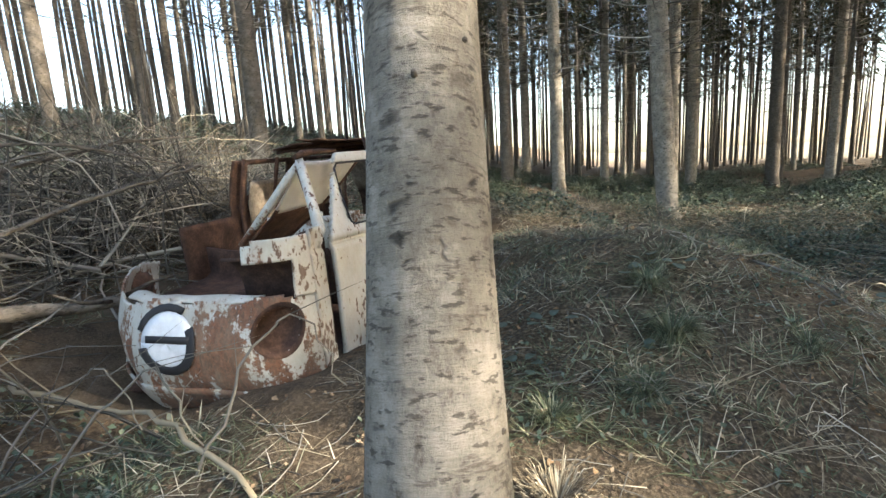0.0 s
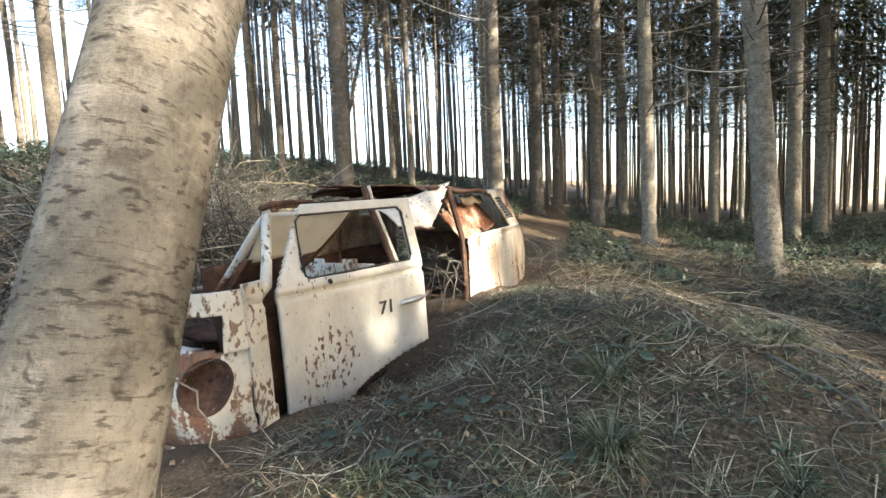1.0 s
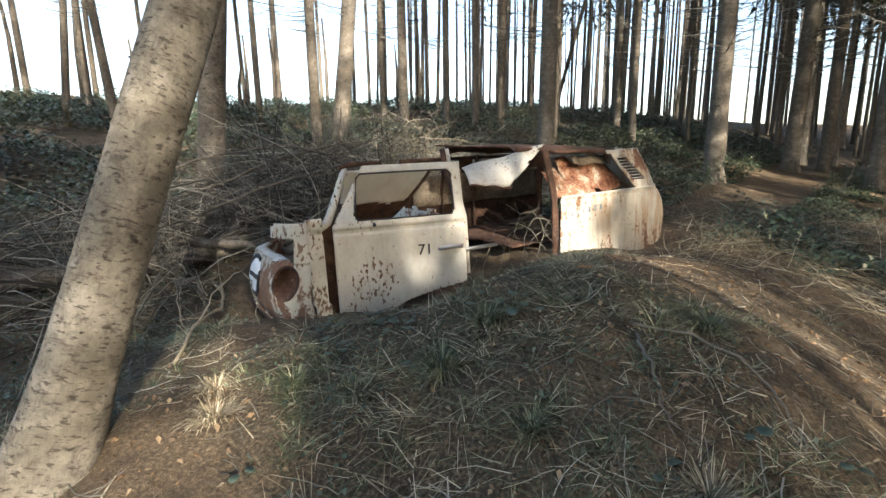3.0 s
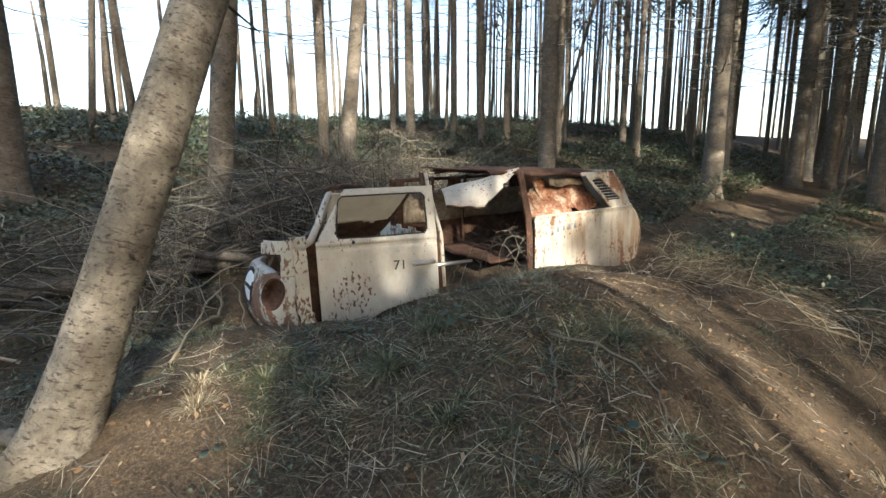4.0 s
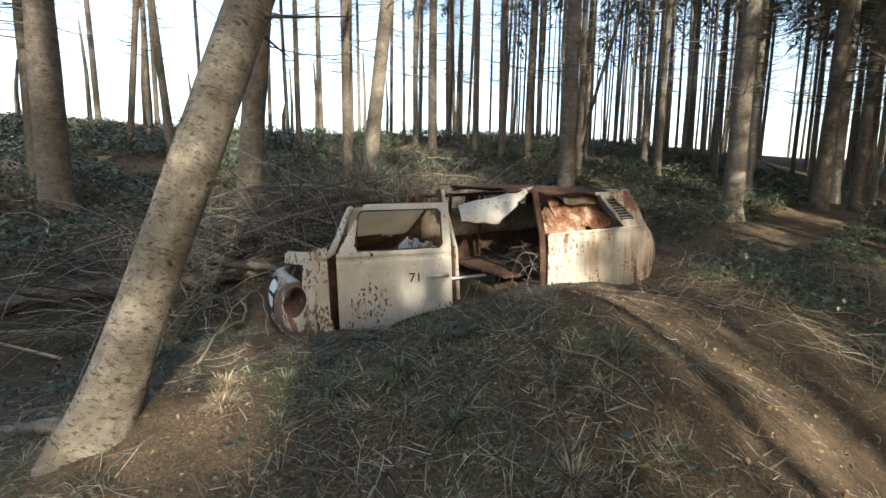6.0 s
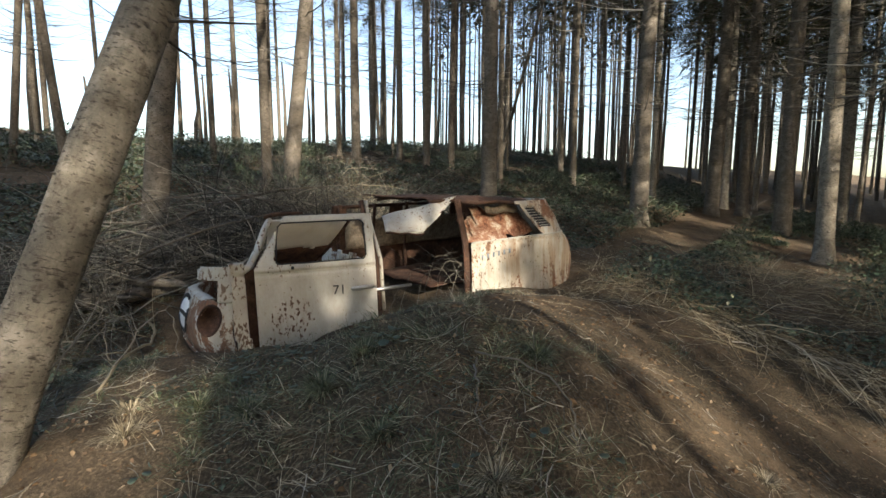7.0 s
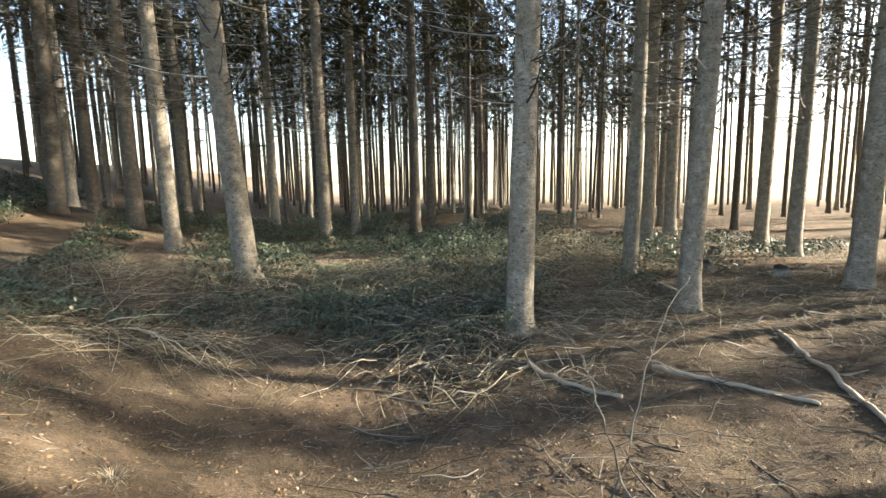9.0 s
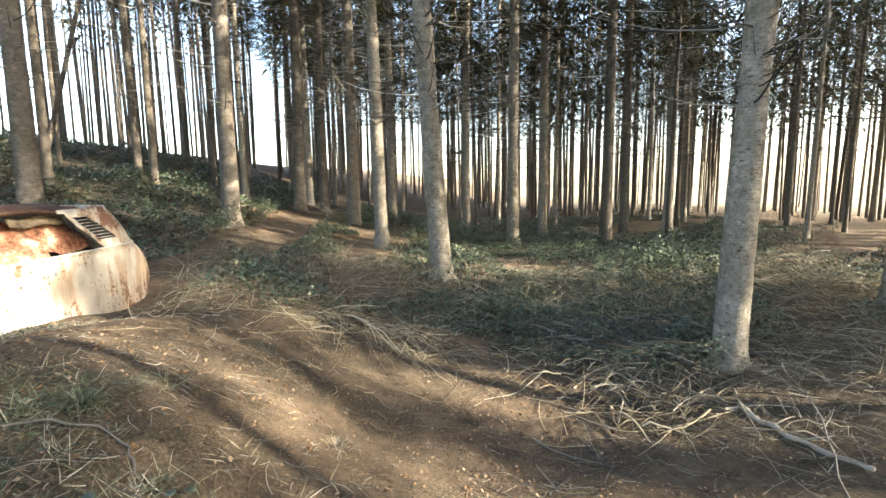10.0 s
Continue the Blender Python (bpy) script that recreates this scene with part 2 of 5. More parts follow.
def strand_arrays(paths, radii, sides=3):
    """Tapered tubes along paths (N, K, 3) with radii (N, K)."""
    paths, radii = np.asarray(paths, float), np.asarray(radii, float)
    n, k, _ = paths.shape
    t = np.gradient(paths, axis=1)
    t /= np.linalg.norm(t, axis=2, keepdims=True) + 1e-9
    ref = np.where(np.abs(t[..., 2:3]) > 0.9, np.array([1.0, 0, 0]), np.array([0, 0, 1.0]))
    a = np.cross(t, ref)
    a /= np.linalg.norm(a, axis=2, keepdims=True) + 1e-9
    b = np.cross(t, a)
    ang = np.arange(sides) * 2 * np.pi / sides
    v = paths[:, :, None, :] + radii[:, :, None, None] * (np.cos(ang)[None, None, :, None] * a[:, :, None, :] + np.sin(ang)[None, None, :, None] * b[:, :, None, :])
    idx = np.arange(n * k * sides).reshape(n, k, sides)
    nx = np.roll(idx, -1, axis=2)
    f = np.stack([idx[:, :-1], nx[:, :-1], nx[:, 1:], idx[:, 1:]], -1).reshape(-1, 4)
    return v.reshape(-1, 3), f


def tube(name, pts, r, mat, parent=None, sides=8, ends=True):
    pts = np.asarray(pts, float)
    r = np.broadcast_to(np.asarray(r, float), (len(pts),))
    v, f = strand_arrays(pts[None], r[None], sides)
    f = f.tolist()
    if ends:
        f += [list(range(sides))[::-1], list(range(len(v) - sides, len(v)))]
    return link_mesh(name, v, f, mat, parent)


def blade_arrays(base, way, length, width, droop):
    """Bent blades: base (N, 3), way (N, 3) unit, two joints and a point."""
    n = len(base)
    side = np.cross(way, np.array([0, 0, 1.0])) + 1e-6
    side /= np.linalg.norm(side, axis=1, keepdims=True)
    mid = base + way * (length * 0.55)[:, None]
    tip = base + way * length[:, None]
    tip[:, 2] -= droop * length
    mid[:, 2] -= droop * length * 0.2
    w = side * width[:, None]
    v = np.stack([base - w, base + w, mid + w * 0.8, mid - w * 0.8, tip], 1).reshape(-1, 3)
    i = np.arange(n)[:, None] * 5
    quads = (i + np.array([[0, 1, 2, 3]])).tolist()
    tris = (i + np.array([[3, 2, 4]])).tolist()
    return v, quads + tris


def value_noise(x, y, scale, seed):
    """Smooth lattice noise in -1..1 for arrays."""
    tab = np.random.default_rng(seed).uniform(-1, 1, (64, 64))
    x, y = np.asarray(x) * scale, np.asarray(y) * scale
    i, j = np.floor(x).astype(int), np.floor(y).astype(int)
    fx, fy = x - i, y - j
    fx, fy = fx * fx * (3 - 2 * fx), fy * fy * (3 - 2 * fy)
    g = lambda a, b: tab[a % 64, b % 64]
    return (g(i, j) * (1 - fx) + g(i + 1, j) * fx) * (1 - fy) + (g(i, j + 1) * (1 - fx) + g(i + 1, j + 1) * fx) * fy


# ---- ground ----
BUMPS = [(-0.11, -0.55, 2.85, 0.26), (-0.2, 0.25, 4.95, 0.5), (-0.27, -0.15, 2.75, 0.33), (-0.10, -0.05, 3.05, 0.28), (0.14, -1.25, 1.45, 0.45), (-0.27, 0.05, 5.6, 0.42), (0.71, 0.6, 2.7, 1.1), (0.29, 1.5, 2.0, 0.7), (0.48, 0.4, 5.2, 1.2), (-0.29, 4, 4.4, 1.5), (0.22, -0.2, 0.6, 0.8),
         (-0.14, -1.7, 1.6, 1.0), (0.15, -2.5, 5, 2.0), (0.17, 1, 9, 2.5), (0.04, 4, 8.5, 2.0), (-0.28, 6.5, 5, 2.5),
         (-0.05, 2.8, 0, 1.5), (0.13, 2.2, 3.2, 0.7), (-0.30, -1.2, 3.5, 0.9)]


def ground_z(x, y):
    x, y = np.asarray(x, float), np.asarray(y, float)
    s = np.clip((-0.95 * x + 0.3 * y + 2) / 26, 0, 1)
    z = 0.26 + 4.3 * s * s * (3 - 2 * s)
    for k, a, b, w in BUMPS:
        z = z + k * np.exp(-((x - a) ** 2 + (y - b) ** 2) / (2 * w * w))
    d = np.hypot(x - 2, y - 3)
    z = z + 0.045 * value_noise(x, y, 1.1, 1) + 0.022 * value_noise(x, y, 3.1, 2) + 0.010 * value_noise(x, y, 8.3, 3) * (d < 14)
    z = z + 0.25 * value_noise(x, y, 0.12, 4) * np.clip((d - 8) / 10, 0, 1)
    return z


def make_ground():
    def axis(a, b, step):
        core = np.arange(a, b, step)
        grow = step * 1.16 ** np.arange(1, 62)
        out = np.cumsum(grow)
        return np.concatenate([a - out[::-1], core, core[-1] + out])
    xs, ys = axis(-5, 9, 0.07), axis(-2, 11, 0.07)
    X, Y = np.meshgrid(xs, ys)
    Z = ground_z(X, Y)
    v = np.stack([X, Y, Z], -1).reshape(-1, 3)
    i = np.arange(X.size).reshape(X.shape)
    f = np.stack([i[:-1, :-1], i[:-1, 1:], i[1:, 1:], i[1:, :-1]], -1).reshape(-1, 4)
    return tagged(link_mesh("ground", v, f, SOIL), "brown forest soil with needle litter and earth mounds", "ground", kind="structure")


make_ground()

# ---- trees ----
def make_trunk(seed, height, r0, r1, bend, flare=0.32, sides=14):
    g = np.random.default_rng(seed)
    h = np.concatenate([[-0.35, -0.1, 0.05, 0.15, 0.3, 0.5, 0.8], np.linspace(1.2, height, 20)])
    r = r0 + (r1 - r0) * np.clip(h, 0, None) / height
    r = r * (1 + flare * np.exp(-np.clip(h, 0, None) / 0.16)) * (1 + 0.03 * g.normal(size=len(h)))
    px = bend * np.sin(h / height * 5 + g.uniform(0, 6)) * (h / height)
    py = bend * np.sin(h / height * 4 + g.uniform(0, 6)) * (h / height)
    ang = np.arange(sides) * 2 * np.pi / sides
    lobes = 1 + 0.16 * np.exp(-np.clip(h, 0, None) / 0.2)[:, None] * np.sin(ang * 4 + g.uniform(0, 6))[None]
    v = np.stack([px[:, None] + r[:, None] * lobes * np.cos(ang), py[:, None] + r[:, None] * lobes * np.sin(ang), np.repeat(h[:, None], sides, 1)], -1)
    idx = np.arange(v.shape[0] * sides).reshape(-1, sides)
    nx = np.roll(idx, -1, 1)
    f = np.stack([idx[:-1], nx[:-1], nx[1:], idx[1:]], -1).reshape(-1, 4)
    axis = lambda z: np.stack([np.interp(z, h, px), np.interp(z, h, py), z], -1)
    return v.reshape(-1, 3), f, axis


def make_tree(seed, height, r0, low, dead, crown, bark, bend=0.12, density=1.0, name="fir_tree"):
    """A tall thin fir: trunk, dead side twigs up to crown height, and a crown of needle sprays."""
    g = np.random.default_rng(seed)
    tree = new(name)
    v, f, axis = make_trunk(seed, height, r0, r0 * 0.25, bend)
    link_mesh("trunk", v, f, bark, tree)
    n = dead
    z = g.uniform(low, crown + 1.5, n)
    a = g.uniform(0, 2 * np.pi, n)
    ln = g.uniform(0.4, 1.9, n)
    k = 5
    t = np.linspace(0, 1, k)
    p = axis(z)[:, None, :] + np.zeros((n, k, 3))
    p[..., 0] += np.cos(a)[:, None] * ln[:, None] * t
    p[..., 1] += np.sin(a)[:, None] * ln[:, None] * t
    p[..., 2] += ln[:, None] * (-0.15 * t + 0.30 * t * t) + g.normal(0, 0.03, (n, k)) * t
    r = (0.006 + 0.006 * ln)[:, None] * (1 - 0.8 * t)
    v1, f1 = strand_arrays(p, r)
    m = n * 3
    j = g.integers(0, n, m)
    tt = g.uniform(0.3, 0.95, m)
    b0 = p[j, np.minimum((tt * 4).astype(int), 3)]
    a2 = a[j] + g.choice([-0.8, 0.8], m)
    l2 = ln[j] * g.uniform(0.15, 0.4, m)
    p2 = np.stack([b0, b0 + np.stack([np.cos(a2) * l2, np.sin(a2) * l2, g.uniform(-0.2, 0.1, m) * l2], -1)], 1)
    v2, f2 = strand_arrays(p2, np.full((m, 2), 0.003))
    tagged(link_mesh("twig_rest", np.concatenate([v1, v2]), np.concatenate([f1, f2 + len(v1)]), TWIG, tree), kind="stuff")
    nb = int(88 * density)
    zc = crown + (height - crown) * g.uniform(0, 1, nb) ** 1.2
    ac = g.uniform(0, 2 * np.pi, nb)
    lc = (0.5 + 2.3 * (1 - (zc - crown) / (height - crown + 0.5))) * g.uniform(0.6, 1.1, nb)
    per = 46
    s = g.uniform(0.15, 1, (nb, per))
    base = axis(zc)[:, None, :] + np.zeros((nb, per, 3))
    sp = g.normal(0, 0.16, (nb, per, 3)) * (0.4 + s[..., None])
    base[..., 0] += np.cos(ac)[:, None] * lc[:, None] * s
    base[..., 1] += np.sin(ac)[:, None] * lc[:, None] * s
    base[..., 2] += lc[:, None] * (-0.25 * s + 0.12 * s * s)
    base = (base + sp).reshape(-1, 3)
    a3 = np.repeat(ac, per) + g.choice([-1.0, 1.0], nb * per) * g.uniform(0.3, 1.1, nb * per)
    way = np.stack([np.cos(a3), np.sin(a3), g.uniform(-0.5, 0.25, nb * per)], -1)
    way /= np.linalg.norm(way, axis=1, keepdims=True)
    v3, f3 = blade_arrays(base, way, g.uniform(0.15, 0.36, nb * per), g.uniform(0.018, 0.045, nb * per), 0.25)
    pc = axis(zc)[:, None, :] + np.zeros((nb, 4, 3))
    t4 = np.linspace(0, 1, 4)
    pc[..., 0] += np.cos(ac)[:, None] * lc[:, None] * t4
    pc[..., 1] += np.sin(ac)[:, None] * lc[:, None] * t4
    pc[..., 2] += lc[:, None] * (-0.25 * t4 + 0.12 * t4 * t4)
    v4, f4 = strand_arrays(pc, 0.012 * (1 - 0.8 * t4)[None].repeat(nb, 0))
    ob = link_mesh("crown", np.concatenate([v3, v4]), f3 + (f4 + len(v3)).tolist(), [NEEDLES, TWIG], tree)
    tagged(ob, kind="stuff")
    ob.data.polygons.foreach_set("material_index", np.r_[np.zeros(len(f3), np.int32), np.ones(len(f4), np.int32)])
    return tagged(tree, "tall fir with bare pale grey trunk and high dark crown", "tree", "plantation trees")


def place_tree(kinds, i, x, y, diam, lx=0.0, ly=0.0, turn=0.0):
    """diam at breast height; lx, ly: lean in metres a metre."""
    src, r0 = kinds[i % len(kinds)]
    k = diam / 2 / (r0 * 0.94)
    kz = 0.75 + 0.25 * min(k, 1.2)
    way = Vector((lx, ly, 1)).normalized()
    q = Vector((0, 0, 1)).rotation_difference(way).to_matrix().to_4x4()
    m = Matrix.Translation((x, y, float(ground_z(x, y)))) @ q @ Matrix.Rotation(turn, 4, "Z") @ Matrix.Diagonal((k, k, kz, 1))
    if not src.get("used"):
        src["used"] = 1
        src.matrix_basis = m
        return src
    ob = copy_thing(src, Matrix())
    del ob["used"]
    ob.matrix_basis = m
    return ob


TALL = [(make_tree(11 + i, 19 + i * 0.6, 0.17, 2.8, 105, 6.2 + 0.3 * i, BARK if i < 2 else BARK_DARK_AND_SHADE), 0.17) for i in range(4)]
# hill trunks use the darker bark: canopy shade put into their colour
HILL = [(make_tree(31 + i, 18 + i * 0.5, 0.16, 2.6, 120, 9.5, BARK_DARK_AND_SHADE, 0.2, 0.7), 0.16) for i in range(3)]
# x, y, thickness, lean x, lean y
NEAR = [(3.72, 8.95, 0.37, -0.06, 0.02), (2.46, 12.9, 0.34, -0.02, 0), (6.75, 5.32, 0.34, 0.05, 0.02), (9.09, 4.57, 0.29, 0.06, 0),
        (10.34, 6.71, 0.27, 0.02, 0), (12.07, 3.83, 0.33, 0.05, 0), (14.43, 5.98, 0.29, 0.02, 0), (15.51, 7.28, 0.31, 0.02, 0),
        (12.86, 8.45, 0.28, 0, 0), (16.3, 10.5, 0.36, 0, 0)]
DEEP = [(6.6, 15.6, 0.38, 0, 0), (8.3, 18.0, 0.36, 0, 0), (1.4, 16.4, 0.40, 0, 0), (0.1, 18.6, 0.34, 0, 0), (-0.7, 20.0, 0.3, 0, 0),
        (2.6, 20.5, 0.38, 0, 0), (9.7, 15.5, 0.36, 0, 0), (11.6, 18.2, 0.34, 0, 0), (13.0, 17.5, 0.34, 0, 0), (5.6, 19.5, 0.33, 0, 0)]
SLOPE = [(-7.2, 0.55, 0.44, -0.02, 0.02), (-7.9, 0.34, 0.2, 0, 0), (-4.89, 2.73, 0.34, 0.06, 0.10), (-7.27, 5.92, 0.22, 0, 0), (-7.29, 6.47, 0.36, 0.07, 0.10),
         (-8.6, 9.6, 0.27, 0, 0), (-5.06, 11.45, 0.42, 0, 0), (-1.38, 12.96, 0.42, 0.02, 0.02), (-1.75, 14.0, 0.24, 0, 0), (-0.6, 17.6, 0.42, 0, 0.05)]
HIGH = [(-11.4, 2.2, 0.15, 0.05, 0.10), (-11.2, 3.1, 0.2, -0.04, -0.06), (-10.7, 6.3, 0.16, 0, 0), (-10.2, 13.0, 0.24, 0, 0), (-8.4, 12.5, 0.23, 0, 0),
        (-8.55, 14.0, 0.25, 0.02, 0), (-6.4, 14.0, 0.22, 0, 0), (-6.3, 18.3, 0.25, 0, 0), (-5.0, 16.7, 0.23, 0, 0), (-7.3, 24.7, 0.25, 0, 0),
        (-7.0, 14.6, 0.14, 0.18, 0.2)]
def in_sun_gap(x, y):
    """Strips kept free of trees, placed so that the low sun makes its patches."""
    c = 0.342 * x + 0.94 * y
    return (x > 5) & ((np.abs(c - 4.0) < 0.36) | (np.abs(c - 5.7) < 0.34) | (np.abs(c - 0.4) < 0.4) | ((c > 9.6) & (c < 13.0) & (y < 0.3 + 0.42 * (x - 2.7))))


taken = []
for kinds, rows in ((TALL[:2], NEAR), (TALL, DEEP), (HILL, SLOPE), (HILL, HIGH)):
    for i, (x, y, d, lx, ly) in enumerate(rows):
        place_tree(kinds, i, x, y, d, lx, ly, i * 2.1)
        taken.append((x, y))
# the plantation beyond, in loose rows
n_far = 0
for _ in range(6000):
    if n_far >= 190:
        break
    x, y = rng.uniform(-24, 34), rng.uniform(-8, 36)
    d = math.hypot(x - 2.7, y - 0.3)
    hill = x < -3 - (y - 14) * 0.1 and x < 0
    bear = math.degrees(math.atan2(-(x - 2.7), y - 0.3))
    if d > 34 or (bear < -62 and d < 8) or (bear > 95 and d < 12) or (abs(bear) <= 95 and d < (17 if hill else 18)) or (hill and rng.random() < 0.35):
        continue
    if in_sun_gap(x, y) or bear > 60 and rng.random() < 0.75 or bear < -54 and d > 15 and rng.random() < 0.6:
        continue
    if min((x - a) ** 2 + (y - b) ** 2 for a, b in taken) < (1.9 if hill else 1.75) ** 2:
        continue
    place_tree(HILL if hill else TALL, int(rng.integers(0, 12)), x, y, rng.uniform(0.13, 0.23), rng.normal(0, 0.015), rng.normal(0, 0.015), rng.uniform(0, 6))
    taken.append((x, y))
    n_far += 1


# unseen firs added on the sun side to shade the scene, with gaps for sun
for gx in np.arange(8.5, 33, 2.3):
    for gy in np.arange(-17, 12, 2.3):
        x, y = gx + rng.uniform(-0.5, 0.5), gy + rng.uniform(-0.5, 0.5)
        if y > 0.3 + 0.36 * (x - 2.7) or in_sun_gap(x, y):
            continue
        if min((x - a) ** 2 + (y - b) ** 2 for a, b in taken) < 1.8 ** 2:
            continue
        made = int(rng.integers(0, 12)), rng.uniform(0.2, 0.32), rng.normal(0, 0.015), rng.normal(0, 0.015), rng.uniform(0, 6)
        taken.append((x, y))
        if abs(0.342 * x + 0.94 * y - 4.95) > 0.3:        # left out to let sun onto the van's rear quarter
            place_tree(TALL, made[0], x, y, *made[1:])


def far_wood():
    """Distant trunks and their crowns, too many and too small to tell apart."""
    g = np.random.default_rng(77)
    n = 520
    b = np.radians(g.uniform(-80, 42, n))
    d = g.uniform(27, 50, n)
    x, y = 2.7 - np.sin(b) * d, 0.3 + np.cos(b) * d
    k = (x < 40 + 0.2 * y) & ~in_sun_gap(x, y) & ~((x < -4) & (g.uniform(0, 1, n) < 0.55)) & ~((b < -0.93) & (g.uniform(0, 1, n) < 0.65))
    x, y = x[k], y[k]
    m = len(x)
    t = np.linspace(0, 1, 5)
    h = g.uniform(13, 17, m)
    lean = g.normal(0, 0.012, (m, 2))
    z0 = ground_z(x, y) - 0.2
    p = np.stack([x[:, None] + lean[:, :1] * h[:, None] * t, y[:, None] + lean[:, 1:] * h[:, None] * t, z0[:, None] + h[:, None] * t], -1)
    v, f = strand_arrays(p, g.uniform(0.06, 0.11, m)[:, None] * (1 - 0.7 * t), 6)
    tagged(link_mesh("distant_trunks", v, f, BARK_DARK_AND_SHADE), "distant fir trunks of the plantation", "trees", kind="stuff")
    per = 120
    hill = (x < -4)[:, None]
    z = np.where(hill, g.uniform(0.62, 1, (m, per)), 0.42 + 0.58 * g.uniform(0, 1, (m, per)) ** 1.1)
    r = (1.9 * (1.15 - z)) * np.sqrt(g.uniform(0, 1, (m, per)))
    a = g.uniform(0, 2 * np.pi, (m, per))
    base = np.stack([x[:, None] + r * np.cos(a), y[:, None] + r * np.sin(a), z0[:, None] + h[:, None] * z], -1).reshape(-1, 3)
    way = np.stack([np.cos(a), np.sin(a), g.uniform(-0.6, 0.2, a.shape)], -1).reshape(-1, 3)
    way /= np.linalg.norm(way, axis=1, keepdims=True)
    v, f = blade_arrays(base, way, g.uniform(0.3, 0.9, len(base)), g.uniform(0.04, 0.11, len(base)), 0.25)
    tagged(link_mesh("distant_crowns", v, f, NEEDLES, None, False), "dark distant fir crowns", "trees", kind="stuff")


far_wood()


def leaning_tree():
    """The near trunk that leans over, with knots and a buttressed foot."""
    g = np.random.default_rng(5)
    tree = new("leaning_tree")
    v, f, axis = make_trunk(5, 13, 0.142, 0.04, 0.0, 0.55, 28)
    link_mesh("trunk", v, f, BARK, tree)
    for _ in range(26):
        z, a = g.uniform(0.6, 3.6), g.uniform(0, 6.28)
        r = 0.142 - 0.1 * z / 13
        l = g.uniform(0.004, 0.014) if z < 2.5 else g.uniform(0.05, 0.7)
        p = np.array([[np.cos(a) * r * 0.9, np.sin(a) * r * 0.9, z], [np.cos(a) * (r + l), np.sin(a) * (r + l), z + l * 0.2]])
        tube("branch_stub", p, [0.009, 0.005] if l < 0.02 else [0.011, 0.004], BARK_DARK_AND_SHADE, tree, 7)
    q = Vector((0, 0, 1)).rotation_difference(Vector((0.0, 0.376, 1)).normalized()).to_matrix().to_4x4()
    z0 = 0.55
    tree.matrix_basis = Matrix.Translation((-0.241, 0.70 - 0.376 * (1.5 - z0), z0)) @ q
    tagged(tree, "leaning fir trunk with pale grey knotted bark", "tree")


leaning_tree()


# ---- the wrecked van ----
# Van space: x from the nose backwards, y away from the open side, z up from the sill.
BELT = 0.85
VAN_TILT = radians(2.0)
van_x = Vector((0.212 * math.cos(VAN_TILT), 0.977 * math.cos(VAN_TILT), math.sin(VAN_TILT))).normalized()
van_y = Vector((-0.977, 0.212, 0)).normalized()
van_z = van_x.cross(van_y).normalized()
VAN = Matrix.Translation((-1.804, 1.862, 0.455)) @ Matrix((van_x, van_y, van_z)).transposed().to_4x4()


def sheet(name, us, vs, place, keep, mat, parent, thick=0.012, label=""):
    """A bent metal sheet on a grid, with its openings left out."""
    us, vs = np.asarray(us, float), np.asarray(vs, float)
    bm = bmesh.new()
    grid = [[bm.verts.new(place(u, v)) for v in vs] for u in us]
    for i in range(len(us) - 1):
        for j in range(len(vs) - 1):
            if keep is None or keep((us[i] + us[i + 1]) / 2, (vs[j] + vs[j + 1]) / 2):
                bm.faces.new((grid[i][j], grid[i + 1][j], grid[i + 1][j + 1], grid[i][j + 1]))
    for v in [v for v in bm.verts if not v.link_faces]:
        bm.verts.remove(v)
    ob = part(name, bm, mat, parent, label)
    s = ob.modifiers.new("thickness", "SOLIDIFY")
    s.thickness, s.offset = thick, 0
    return ob


def side_inset(z):
    low = 0.05 * max(0.0, (0.25 - z) / 0.25) ** 2
    return low + (0.24 * (z - BELT) if z > BELT else 0.0) + (0.014 if BELT - 0.015 > z > BELT - 0.05 else 0.0)


def nose_x(y, z):
    a = min(abs(y) / 0.86, 1.0)
    return 0.06 + 0.03 * a * a + 0.21 * a ** 9 + 0.9 * max(0.0, y + 0.02) ** 1.5 + 0.5 * max(0.0, z - 0.40) ** 1.4 + 0.9 * max(0.0, 0.36 - z) ** 2 - 0.02 * math.sin(max(0.0, min(1.0, z / 0.7)) * 3.14)


def dent(x, z, k=0.012):
    return k * (noise.noise((x * 3, z * 3, 1.7)) + 0.5 * noise.noise((x * 8, z * 8, 4.1)))


def text_part(body, size, mat, parent, m, depth=0.002):
    cu = bpy.data.curves.new("number", "FONT")
    cu.body, cu.size, cu.extrude, cu.align_x, cu.align_y = body, size, depth, "CENTER", "CENTER"
    tmp = new("number", cu)
    bpy.context.view_layer.update()
    me = bpy.data.meshes.new_from_object(tmp.evaluated_get(bpy.context.evaluated_depsgraph_get()))
    bpy.data.objects.remove(tmp)
    me.materials.clear()
    me.materials.append(mat)
    ob = new("number", me)
    ob.parent = parent
    ob.matrix_basis = m
    return tagged(ob, "black painted number")


